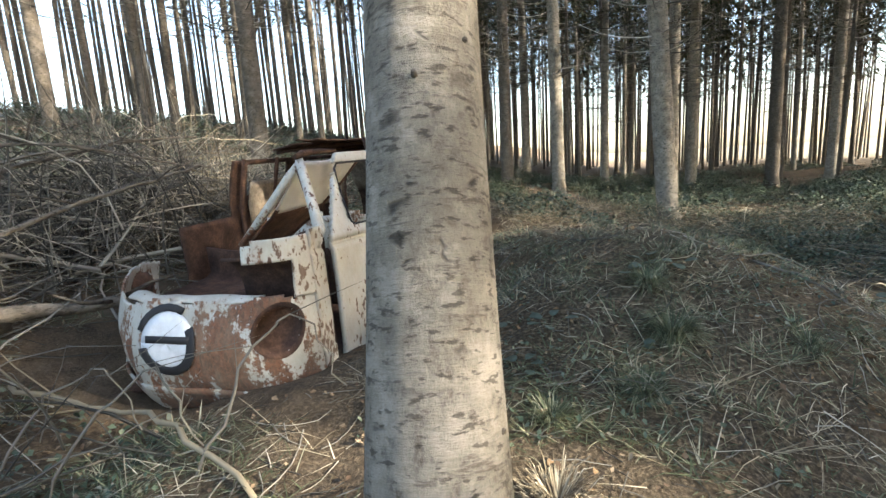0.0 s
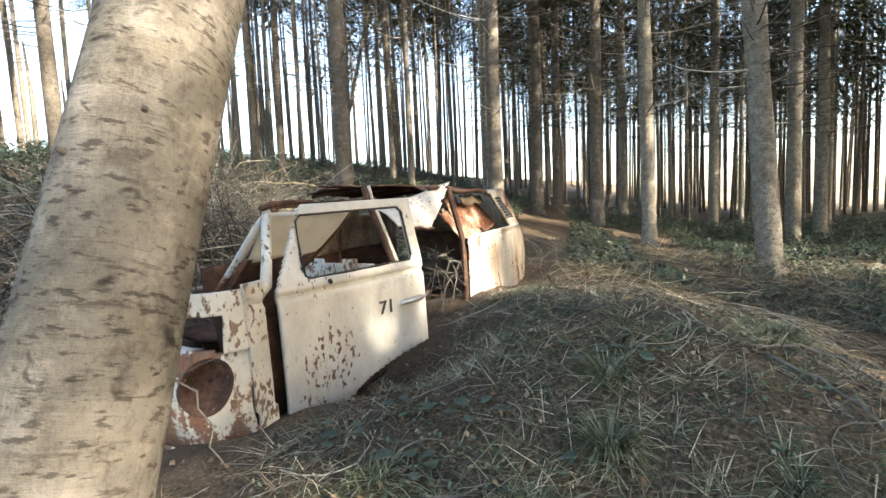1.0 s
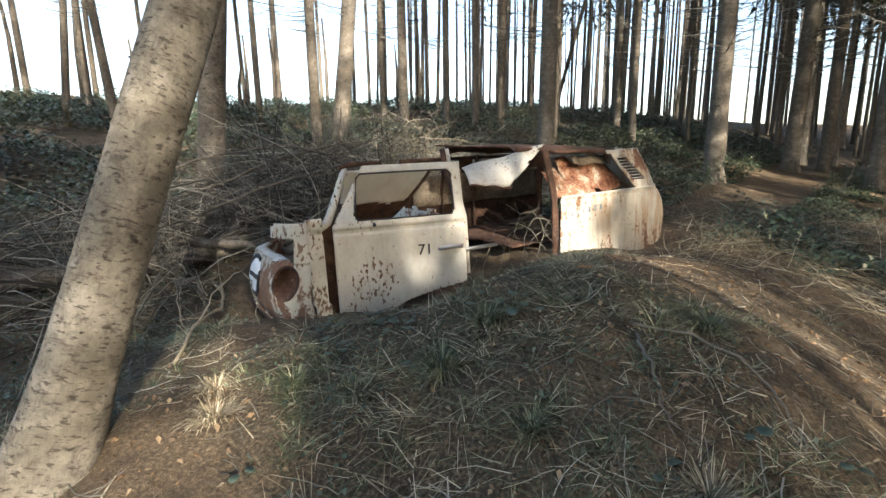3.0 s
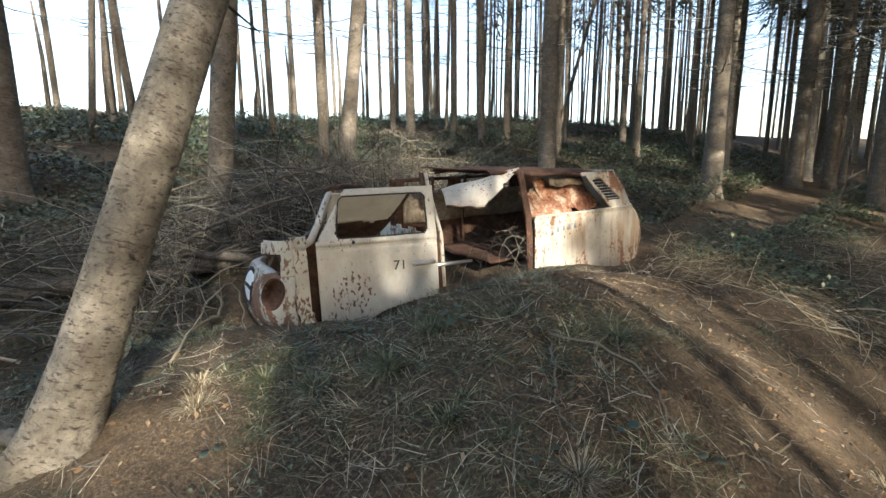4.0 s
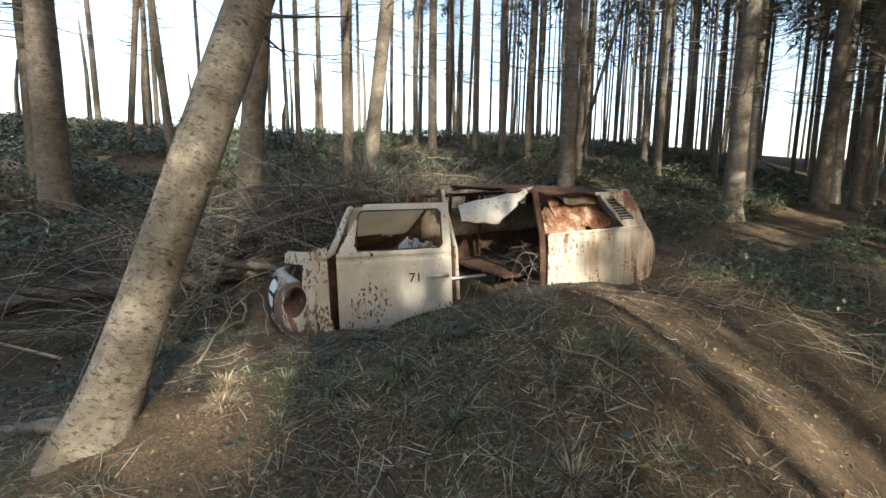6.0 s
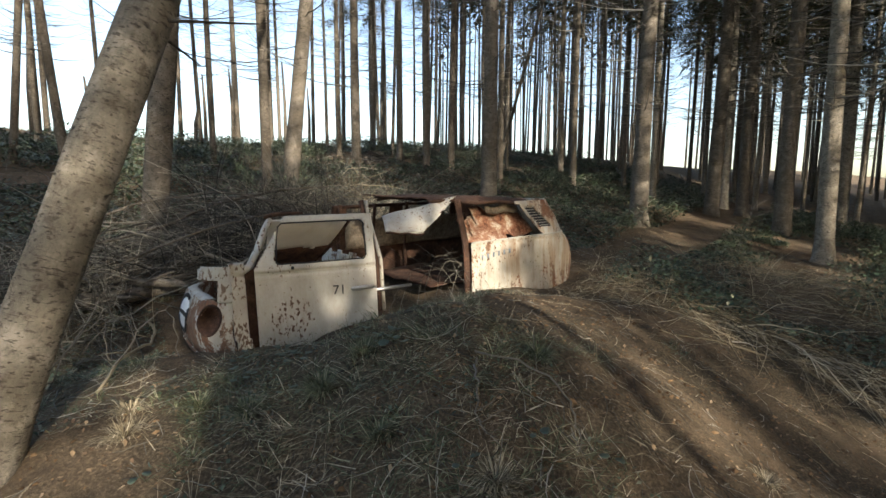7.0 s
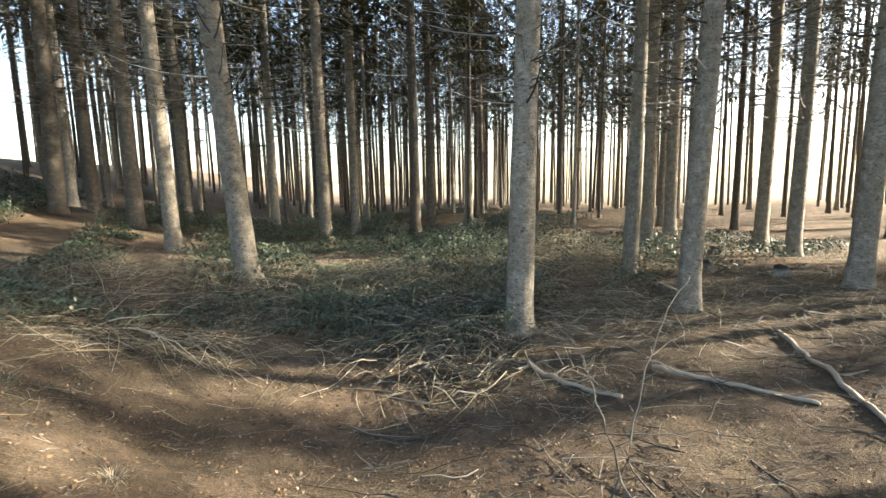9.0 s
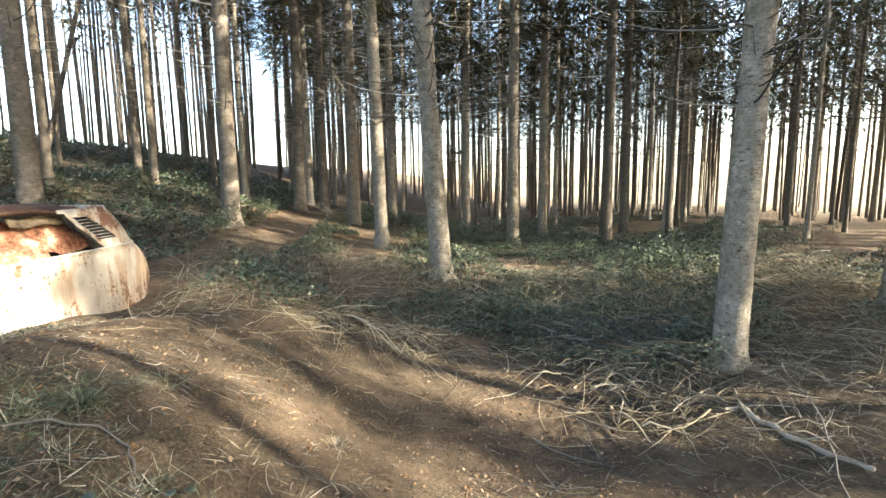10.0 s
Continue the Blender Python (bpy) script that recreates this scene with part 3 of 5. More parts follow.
def make_van():
    van = new("van_wreck")
    van.matrix_basis = VAN
    tagged(van, "derelict cream van, rusted and half buried in earth", "van")
    R = np.arange

    # nose, laid out by the length of its curve
    ys = np.linspace(-0.86, 0.86, 400)
    xs = np.array([nose_x(y, 0.47) for y in ys])
    arc = np.concatenate([[0], np.cumsum(np.hypot(np.diff(xs), np.diff(ys)))])

    def nose_y(u):
        return float(np.interp(u, arc, ys))

    def nose_at(u, z):
        y = nose_y(u)
        return (nose_x(y, z) + dent(y, z), y, z)
    end = float(arc[-1])
    head_z, head_r = 0.475, 0.112
    heads = [float(np.interp(-0.75, ys, arc)) + 0.02, float(np.interp(0.75, ys, arc)) - 0.02]
    sheet("front_panel", R(0.0, end + 0.001, 0.0142), R(-0.02, 0.70, 0.0142), nose_at,
          lambda u, z: all(math.hypot(u - h, z - head_z) > head_r for h in heads) and z < 0.615 - 0.04 * noise.noise((u * 5, 0.3, 0)) + (0.06 if u < 0.14 else 0.0),
          PAINT_RUSTY, van, 0.012, "cream nose panel streaked with rust")
    sheet("scuttle_stub", R(0.0, 0.36, 0.012), R(0.62, 0.915, 0.012), lambda u, z: nose_at(u, 0.5 + 0.25 * (z - 0.62))[:2] + (z,),
          lambda u, z: not (u > 0.12 and z < 0.80) and not (u > 0.30 and z > 0.88),
          PITTED, van, 0.014)
    for h in heads:
        bm = bmesh.new()
        rings = []
        for r, dx in ((head_r + 0.018, -0.013), (head_r - 0.004, -0.008), (head_r * 0.93, 0.05), (head_r * 0.6, 0.085), (0.012, 0.095)):
            ring = []
            for i in range(32):
                an = i * 2 * math.pi / 32
                u, z = h + r * math.cos(an), head_z + r * math.sin(an)
                p = Vector(nose_at(max(0.0, min(end, u)), z))
                q = Vector(nose_at(h, head_z))
                side = 1 if nose_y(h) > 0 else -1
                p += Vector((0.8, -0.6 * side, 0)) * dx
                ring.append(bm.verts.new(p))
            rings.append(ring)
        for ra, rb in zip(rings, rings[1:]):
            for i in range(32):
                bm.faces.new((ra[i], ra[(i + 1) % 32], rb[(i + 1) % 32], rb[i]))
        part("headlight_bowl", bm, RUST, van, "empty rusted headlight bowl")

    # painted round mark on the nose
    def disc(name, r0, r1, a0, a1, mat, off, label=""):
        n = max(4, int((a1 - a0) / 12))
        cy, cz = -0.17, 0.43
        def at(a, r):
            y, z = cy + r * math.cos(radians(a)), cz + r * math.sin(radians(a))
            return (nose_x(y, z) + dent(y, z) - off, y, z)
        return sheet(name, np.linspace(a0, a1, n), np.linspace(r0, r1, 4), at, None, mat, van, 0.003, label)
    disc("round_mark", 0.0, 0.15, 0, 360, WHITE, 0.010, "white painted disc")
    disc("mark_ring", 0.118, 0.165, 150, 350, BLACK, 0.014, "black painted arc")
    disc("mark_ring", 0.15, 0.185, 20, 120, BLACK, 0.014, "black painted arc")
    sheet("mark_bar", np.linspace(-0.30, -0.05, 8), np.linspace(0.43, 0.465, 3), lambda y, z: (nose_x(y, z) + dent(y, z) - 0.015, y, z), None, BLACK, van, 0.003)
    # bent lip on top of the nose
    sheet("nose_lip", np.linspace(-0.62, 0.2, 20), np.linspace(0, 1, 5),
          lambda y, v: (nose_x(y, 0.61) + 0.005 + 0.09 * v, y, 0.605 + 0.02 * math.sin(v * 2.6) + 0.02 * noise.noise((y * 6, v, 0))), None, PAINT, van, 0.012)
    # bumper valance, low
    sheet("valance", R(-0.80, 0.80, 0.04), R(-0.02, 0.20, 0.03), lambda y, z: (nose_x(y, z) - 0.03 - dent(y, z), y, z), None, PAINT_RUSTY, van, 0.015)

    # wing between nose and door
    sheet("wing_panel", R(0.29, 0.405, 0.0125), R(-0.05, 0.931, 0.02), lambda x, z: (x + 0.02 * (z < 0.3), -0.86 + side_inset(min(z, BELT)) + dent(x, z, 0.006), z),
          None, PITTED, van, 0.02, "cream wing panel pitted with rust holes")
    sheet("hinge_post", R(0.37, 0.56, 0.03), R(0.0, 0.90, 0.06), lambda x, z: (x, -0.78 + side_inset(z), z), None, RUST, van, 0.03)
    # what is left of the windscreen frame
    tube("screen_pillar", [(0.36, -0.84, 0.84), (0.46, -0.825, 0.89), (0.54, -0.76, 1.0), (0.64, -0.67, 1.16), (0.71, -0.61, 1.25)],
         [0.034, 0.032, 0.028, 0.026, 0.024], PAINT, van, 8)
    tube("screen_pillar", [(0.50, -0.80, 0.88), (0.58, -0.72, 1.03), (0.67, -0.63, 1.17), (0.74, -0.59, 1.245)], 0.016, RUST, van, 6)
    tube("screen_header", [(0.71, -0.62, 1.24), (0.70, -0.55, 1.17), (0.68, -0.40, 1.0), (0.66, -0.19, 0.78)], [0.022, 0.026, 0.026, 0.02], PAINT_RUSTY, van, 8)
    tube("roof_gutter", [(0.66, -0.62, 1.265), (0.74, -0.62, 1.285), (0.86, -0.66, 1.29), (0.98, -0.70, 1.288)], [0.016, 0.022, 0.018, 0.012], RUST, van, 6)
    # dash, seat box, floor, inner bulkhead
    sheet("dashboard", R(-0.8, -0.15, 0.1), np.linspace(0, 1, 6), lambda y, v: (0.46 + 0.17 * math.sin(v * 1.6), y, 0.74 - 0.3 * v * v), None, RUST, van, 0.02)
    sheet("cab_floor", R(0.2, 4.3, 0.1), R(-0.8, 0.81, 0.1), lambda x, y: (x, y, 0.06 + dent(x, y, 0.03)), None, RUST, van, 0.02)
    sheet("seat_base", np.linspace(0, 1, 8), R(-0.78, 0.79, 0.12), lambda v, y: (0.98 + 0.5 * min(v * 2, 1) , y, 0.34 + 0.02 * math.sin(y * 9) + max(0.0, v - 0.5) * 0.5), None, RUST, van, 0.03)
    # roof folded down into the cab, hanging from the bent header
    def fold(x, v):
        return (x + 0.05 * v, -0.62 + 0.42 * v + 0.02 * math.sin(x * 5), 1.235 - 0.44 * v - 0.03 * math.sin(v * 3) + 0.02 * noise.noise((x * 3, v * 3, 0)))
    rim = lambda x: 0.56 + 0.10 * noise.noise((x * 4, 2.2, 0)) + 0.10 * (x - 1.0)
    sheet("fallen_roof", np.linspace(0.70, 1.52, 34), np.linspace(0, 1.25, 30), fold, lambda x, v: v < rim(x) and x < 1.50 - 0.25 * v, INNER, van, 0.01, "pale roof sheet folded down into the cab")
    sheet("roof_edge", np.linspace(0.70, 1.52, 34), np.linspace(0, 1.25, 30), fold, lambda x, v: v >= rim(x) and x < 1.50 - 0.25 * v, RUST, van, 0.012, "rusted through lower edge of the roof")
    tube("roof_bow", [fold(1.50 - 0.25 * v, v) for v in np.linspace(0, 1.2, 8)], 0.02, RUST, van, 6)
    # far side
    def far_keep(x, z):
        if x < 1.9:
            return x > 1.3 and z < 0.80
        return z < 0.95 or not any(a < x < b and 0.95 < z < 1.22 for a, b in ((2.1, 2.75), (2.95, 3.8)))
    sheet("far_side", R(0.32, 4.31, 0.05), R(-0.05, 1.28, 0.04), lambda x, z: (x, 0.86 - side_inset(z) + dent(x, z, 0.02), z), far_keep, RUST, van, 0.02, "rusted far side of the load space")
    sheet("side_lining", R(2.1, 4.1, 0.06), np.linspace(0.70, 1.12, 10), lambda x, z: (x, 0.80 - side_inset(z) + dent(x, z, 0.03), z + 0.02 * noise.noise((x * 2, 0, 7))),
          lambda x, z: z < 1.09 + 0.1 * noise.noise((x * 3, 5, 0)), LINING, van, 0.014, "bare beige inner lining")
    for x in (2.0, 2.5, 3.0):
        tube("side_rib", [(x, 0.80 - side_inset(z), z) for z in np.linspace(0.1, 1.28, 9)], 0.022, RUST, van, 6)
    sheet("wheel_box", np.linspace(0, 3.14, 10), R(-0.80, -0.44, 0.05), lambda a, y: (3.45 - 0.36 * math.cos(a), y, 0.08 + 0.34 * math.sin(a)), None, RUST, van, 0.012)
    sheet("load_floor", R(2.5, 4.25, 0.1), R(-0.8, 0.81, 0.1), lambda x, y: (x, y, 0.36 + dent(x, y, 0.04)), lambda x, y: y > -0.5 or x > 3.0, RUST, van, 0.02)

    sheet("seat_back", R(-0.70, 0.25, 0.03), np.linspace(0.50, 0.85, 12), lambda y, z: (1.50 + 0.15 * (z - 0.5) + dent(y, z, 0.02), y, z), lambda y, z: z < 0.83 + 0.04 * noise.noise((y * 7, 0, 0)), PITTED, van, 0.02, "pale pitted bulkhead behind the seats")
    # middle pillar, twin lipped
    for dx, r in ((0.0, 0.024), (0.045, 0.02)):
        tube("door_pillar", [(1.60 + dx, -0.63, 1.37), (1.60 + dx, -0.66, 1.25), (1.62 + dx, -0.74, 1.02), (1.64 + dx, -0.81, 0.80), (1.64 + dx, -0.84, 0.3)], r, PAINT if dx else RUST, van, 8)
    tube("sill_rail", [(1.45, -0.90, 0.535), (1.7, -0.90, 0.53), (1.98, -0.885, 0.52)], [0.016, 0.018, 0.012], CHROME, van, 8)

    # torn roof flap
    sheet("roof_flap", np.linspace(0, 1, 26), np.linspace(0, 1, 14),
          lambda u, v: (1.76 + 0.42 * u + v * (0.14 + 0.34 * u), -0.80 + 0.06 * v - 0.05 * u + 0.25 * v * (1 - u),
                        1.06 - 0.05 * u + v * (0.13 + 0.24 * u) + 0.03 * math.sin(v * 3.1) * (1 - u) + 0.015 * noise.noise((u * 3, v * 3, 5))),
          lambda u, v: u < 0.985 - 0.03 * noise.noise((v * 6, 0, 0)), PAINT, van, 0.008, "torn cream roof sheet bent upwards")
    tube("flap_fold", [(1.76 + 0.42 * u, -0.812 - 0.05 * u, 1.055 - 0.05 * u + 0.006 * math.sin(u * 14)) for u in np.linspace(0, 1, 10)], 0.012, RUST, van, 6)
    # rear roof, sagging, dark beneath, over the whole load space
    sheet("rear_roof", np.linspace(1.95, 4.0, 36), np.linspace(-0.72, 0.72, 18),
          lambda x, y: (x, y, 1.34 + 0.05 * (1 - (y / 0.74) ** 2) - 0.05 * (x - 2.5) + 0.03 * noise.noise((x * 2, y * 2, 3)) - (0.03 if y < -0.6 else 0)),
          lambda x, y: x > 2.42 + 0.14 * noise.noise((y * 4, 1, 0)) - 0.45 * (y + 0.72) * (y < 0.2), RUST, van, 0.012, "rusted sagging rear roof")
    tube("roof_rail", [(x, -0.745, 1.325 - 0.05 * (x - 2.5) + 0.012 * math.sin(x * 8)) for x in np.linspace(2.35, 3.72, 14)], 0.02, RUST, van, 6)
    for x in (2.55, 3.15, 3.7):
        tube("roof_bow", [(x, y, 1.32 + 0.05 * (1 - (y / 0.74) ** 2) - 0.05 * (x - 2.5)) for y in np.linspace(-0.72, 0.72, 9)], 0.018, RUST, van, 6)
    # rear door post
    sheet("rear_post", np.linspace(0, 1, 5), np.linspace(0.1, 1.33, 22),
          lambda u, z: (2.70 + 0.07 * u - 0.04 * (z - 0.6) * (z > 0.6), -0.86 + side_inset(z) - 0.012 * math.sin(u * 3.1), z), None, RUST, van, 0.025, "rusted pillar with flaking paint")
    tube("post_edge", [(2.70 - 0.04 * (z - 0.6) * (z > 0.6), -0.872 + side_inset(z), z) for z in np.linspace(0.40, 1.36, 12)], 0.013, RUST, van, 6)

    # rear quarter, bent round the corner
    def plan(s):
        if s < 4.24:
            return s, -0.885, 0.0
        a = (s - 4.24) / 0.38
        if a < 1.45:
            return 4.24 + 0.38 * math.sin(a), -0.505 - 0.38 * math.cos(a), a
        return 4.24 + 0.38 * math.sin(1.45), -0.505 - 0.38 * math.cos(1.45) + (s - 4.24 - 0.38 * 1.45), 1.45

    def quarter_at(s, z):
        x, y, a = plan(s)
        k = side_inset(z)
        tail = -0.15 * math.sin(math.pi * min(1.0, max(0.0, (z - 0.02) / 0.86))) + 0.42 * max(0.0, z - 0.72) + 0.03 * max(0.0, 0.5 - z) + 0.25 * max(0.0, z - 1.05)
        return (x - tail * max(math.sin(a), min(1.0, max(0.0, (s - 3.55) / 0.65))) + dent(s, z, 0.008), y + k * math.cos(a) + dent(s, z, 0.012), z)

    def vent_box(s, z):
        return 0.955 < z < 1.215 and 0.02 < s - (3.78 + (1.215 - z) * 0.80) < 0.27

    def quarter_keep(s, z):
        if z > 0.86 and z < 1.24 and s < 3.70 + (1.24 - z) * 0.82:
            return False
        if vent_box(s, z):
            return False
        if z >= 1.24 and s < 3.6:
            return False
        return True
    sheet("rear_quarter", R(2.79, 5.3, 0.02), R(0.0, 1.30, 0.0195), quarter_at, quarter_keep, PAINT_STREAK, van, 0.014, "sunlit cream rear panel with brown rust runs")
    # the inside of the tail, closed across the back
    sheet("tail_panel", R(5.26, 6.25, 0.05), R(0.0, 0.76, 0.05), quarter_at, None, RUST, van, 0.014)
    sheet("tail_lining", R(5.26, 6.25, 0.05), np.linspace(0.74, 1.22, 10), quarter_at, None, LINING, van, 0.012, "bare beige sheet inside the tail")
    for i in range(8):
        z = 0.962 + i * 0.033
        s0 = 3.79 + (1.215 - z) * 0.80
        sheet("vent_slat", np.linspace(s0, s0 + 0.26, 5), np.linspace(0, 1, 2), lambda s, v: tuple(np.array(quarter_at(s, z + 0.008 + 0.006 * v)) + np.array((0, 0.004 - 0.010 * (1 - v), 0))), None, PAINT, van, 0.003)
    # black sheet behind the slats, painting the shade inside the vent
    sheet("vent_dark", np.linspace(0, 1, 6), np.linspace(0.945, 1.225, 4), lambda q, z: tuple(np.array(quarter_at(3.79 + (1.215 - z) * 0.80 + 0.28 * q, z)) + np.array((0, 0.03, 0))), None, BLACK, van, 0.006)
    tube("seam", [quarter_at(4.03 + 0.02 * math.sin(z * 3), z) for z in np.linspace(0.1, 0.90, 12)], 0.008, RUST, van, 5)
    tube("belt_lip", [tuple(np.array(quarter_at(s, 0.862)) + np.array((0, -0.006, 0))) for s in np.linspace(2.8, 4.9, 30)], 0.012, PAINT, van, 6)
    # crumpled sheets hanging in the rear window
    sheet("loose_panel", np.linspace(2.82, 3.50, 22), np.linspace(0, 1, 14),
          lambda x, v: (x + 0.06 * v, -0.77 + 0.30 * v + 0.02 * math.sin(x * 15), 0.84 + 0.30 * v + 0.06 * (3.1 - x) + 0.035 * noise.noise((x * 6, v * 4, 0))),
          lambda x, v: v < 0.80 + 0.35 * noise.noise((x * 4, 3, 0)) + 0.25 * (3.2 - x), RUST_ORANGE, van, 0.012, "bent orange rusted panel")
    sheet("loose_panel", np.linspace(3.20, 3.98, 24), np.linspace(0, 1, 14),
          lambda x, v: (x - 0.12 * v, -0.70 + 0.22 * v, 0.86 + 0.36 * v + 0.04 * math.sin(x * 13 + v * 3) + 0.03 * noise.noise((x * 7, v * 4, 2))),
          lambda x, v: v < 0.95 + 0.3 * noise.noise((x * 5, 8, 0)), RUST_ORANGE, van, 0.012, "crumpled orange rusted panel")
    sheet("loose_strip", np.linspace(3.22, 3.76, 14), np.linspace(0, 1, 4),
          lambda x, v: (x, -0.66 + 0.05 * v, 1.15 + 0.09 * v + 0.012 * math.sin(x * 20)), None, LINING, van, 0.012)
    tube("window_bar", [(2.86 + 0.16 * q, -0.74 + 0.05 * q, 1.10 - 0.26 * q) for q in np.linspace(0, 1, 6)], 0.014, RUST_ORANGE, van, 6)
    # washed-out lettering, no longer readable
    for q in range(6):
        s0 = 2.93 + q * 0.085
        sheet("letter_mark", np.linspace(s0, s0 + 0.03, 3), np.linspace(0.66 + 0.006 * q, 0.715 + 0.006 * q, 3),
              lambda s, z: tuple(np.array(quarter_at(s, z)) + np.array((0, -0.010, 0))), None, FADED, van, 0.002, "faded blue letter")
    # cab door, ajar on its front hinges
    door = new("cab_door")
    door.parent = van
    door.matrix_basis = Matrix.Translation((0.445, -0.865, 0)) @ Matrix.Rotation(radians(-16.6), 4, "Z")
    L = 1.03

    def door_front(z):
        return 0.03 if z < BELT else 0.03 + (z - BELT) * 0.62

    def door_in(s, z):
        return side_inset(z) + 0.20 * (1 - s / L) * max(0.0, z - BELT)

    def door_at(s, z):
        return (s, door_in(s, z) - 0.012 * math.sin(min(1, max(0, z / BELT)) * 3.1) + dent(s + 2, z, 0.006), z)

    def door_keep(s, z):
        if s < door_front(z):
            return False
        edge = 0.18 + (0.17 * math.sqrt(max(0.0, s - 0.44) / 0.6) if s > 0.44 else 0.0)
        if z < edge and s > 0.40:
            return False
        x0 = 0.185 + 0.15 * (z - 0.885)
        inside = x0 < s < L - 0.075 and 0.885 < z < 1.225
        if inside:
            # rounded corners
            for cs, cz in ((x0 + 0.05, 0.935), (L - 0.125, 0.935), (x0 + 0.05, 1.175), (L - 0.125, 1.175)):
                if (s - cs) * (1 if cs > 0.5 else -1) > 0 and (z - cz) * (1 if cz > 1.05 else -1) > 0 and math.hypot(s - cs, z - cz) > 0.05:
                    return True
        return not inside
    sheet("door_skin", R(0.0, L + 0.001, 0.0105), R(-0.05, 1.275, 0.0105), door_at, door_keep, DOOR_PAINT, door, 0.03, "cream door skin with rust pitting")
    loop = [(0.205, 0.905), (0.23, 0.889), (0.5, 0.888), (L - 0.10, 0.89), (L - 0.08, 0.92), (L - 0.08, 1.06), (L - 0.08, 1.195), (L - 0.11, 1.221), (0.6, 1.221),
            (0.27, 1.219), (0.238, 1.19), (0.215, 1.04), (0.205, 0.905)]
    tube("window_seal", [(q, door_in(q, z) - 0.014, z) for q, z in loop], 0.007, BLACK, door, 6)
    tube("handle", [(0.80, -0.035, 0.635), (0.83, -0.05, 0.64), (0.93, -0.05, 0.642), (1.0, -0.035, 0.642)], [0.010, 0.016, 0.017, 0.012], CHROME, door, 8)
    tube("handle_plate", [(0.81, -0.014, 0.632), (1.0, -0.014, 0.636)], 0.022, CHROME, door, 8)
    tube("lock_knob", [(0.33, -0.02, 0.865), (0.33, -0.035, 0.85)], 0.012, BLACK, door, 6)
    text_part("71", 0.115, BLACK, door, Matrix.Translation((0.70, -0.034, 0.635)) @ Matrix.Rotation(radians(90), 4, "X"), 0.003)
    return van


make_van()


# ---- undergrowth ----
def scatter(n, box, keep=None, seed=0):
    g = np.random.default_rng(seed)
    x0, x1, y0, y1 = box
    x, y = g.uniform(x0, x1, n), g.uniform(y0, y1, n)
    if keep is not None:
        k = keep(x, y)
        x, y = x[k], y[k]
    return x, y, g


def in_van(x, y, grow=0.0):
    dx, dy = x + 1.804, y - 1.862
    u, w = dx * 0.212 + dy * 0.977, -dx * 0.977 + dy * 0.212
    return (u > -0.05 - grow) & (u < 4.6 + grow) & (np.abs(w) < 0.9 + grow)


def on_track(x, y):
    """Bare trodden earth: the ridge end and the track past it."""
    c = np.hypot((x - 2.6) / 1.5, (y - 4.1) / 1.2) < 1
    c |= np.hypot((x - 1.3) / 0.7, (y - 4.3) / 0.9) < 1
    c |= np.hypot((x - 3.6) / 1.5, (y - 4.9) / 0.9) < 1
    return c


def grass(name, n, box, keep, seed, lo, hi, width, mat, label, flat=0.5, clumps=0):
    x, y, g = scatter(n, box, keep, seed)
    m = len(x)
    a = g.uniform(0, 2 * np.pi, m)
    if clumps:
        # blades gather round tufts and lean outwards from them
        c = g.integers(0, m, clumps)
        j = g.integers(0, clumps, m)
        spread = np.abs(g.normal(0, 0.05, m)) * g.uniform(0.5, 1.5, clumps)[j]
        x, y = x[c][j] + np.cos(a) * spread, y[c][j] + np.sin(a) * spread
        a = a + g.normal(0, 0.6, m)
    up = g.uniform(0.1, 1.0, m) * (1 - flat) + 0.08
    way = np.stack([np.cos(a), np.sin(a), up * 1.6], -1)
    way /= np.linalg.norm(way, axis=1, keepdims=True)
    base = np.stack([x, y, ground_z(x, y) - 0.004], -1)
    v, f = blade_arrays(base, way, g.uniform(lo, hi, m), g.uniform(0.5, 1.0, m) * width, g.uniform(0.1, 0.45, m))
    v[:, 2] = np.maximum(v[:, 2], ground_z(v[:, 0], v[:, 1]) + 0.002)
    return tagged(link_mesh(name, v, f, mat, None, False), label, "grass", kind="stuff")


def twigs(name, n, box, keep, seed, lo, hi, rad, lift, mat, label, curl=0.3, k=5):
    x, y, g = scatter(n, box, keep, seed)
    m = len(x)
    a = g.uniform(0, 2 * np.pi, m)
    ln = g.uniform(lo, hi, m) * g.uniform(0.5, 1, m)
    t = np.linspace(-0.5, 0.5, k)
    bend = g.normal(0, curl, m)
    dx = np.cos(a)[:, None] * t * ln[:, None] - np.sin(a)[:, None] * (t ** 2 * bend[:, None]) * ln[:, None]
    dy = np.sin(a)[:, None] * t * ln[:, None] + np.cos(a)[:, None] * (t ** 2 * bend[:, None]) * ln[:, None]
    px, py = x[:, None] + dx, y[:, None] + dy
    h = np.abs(g.normal(0, 1, m)) * lift
    tilt = g.normal(0, 1, m) * lift
    pz = ground_z(px, py) + np.maximum(0.004, h[:, None] + tilt[:, None] * t * 2 + g.normal(0, 0.008, (m, k)) * ln[:, None] * 3)
    r = g.uniform(0.4, 1, m)[:, None] * rad * (1 - 0.5 * (t + 0.5))
    v, f = strand_arrays(np.stack([px, py, pz], -1), r)
    return tagged(link_mesh(name, v, f, mat), label, "twigs", kind="stuff")


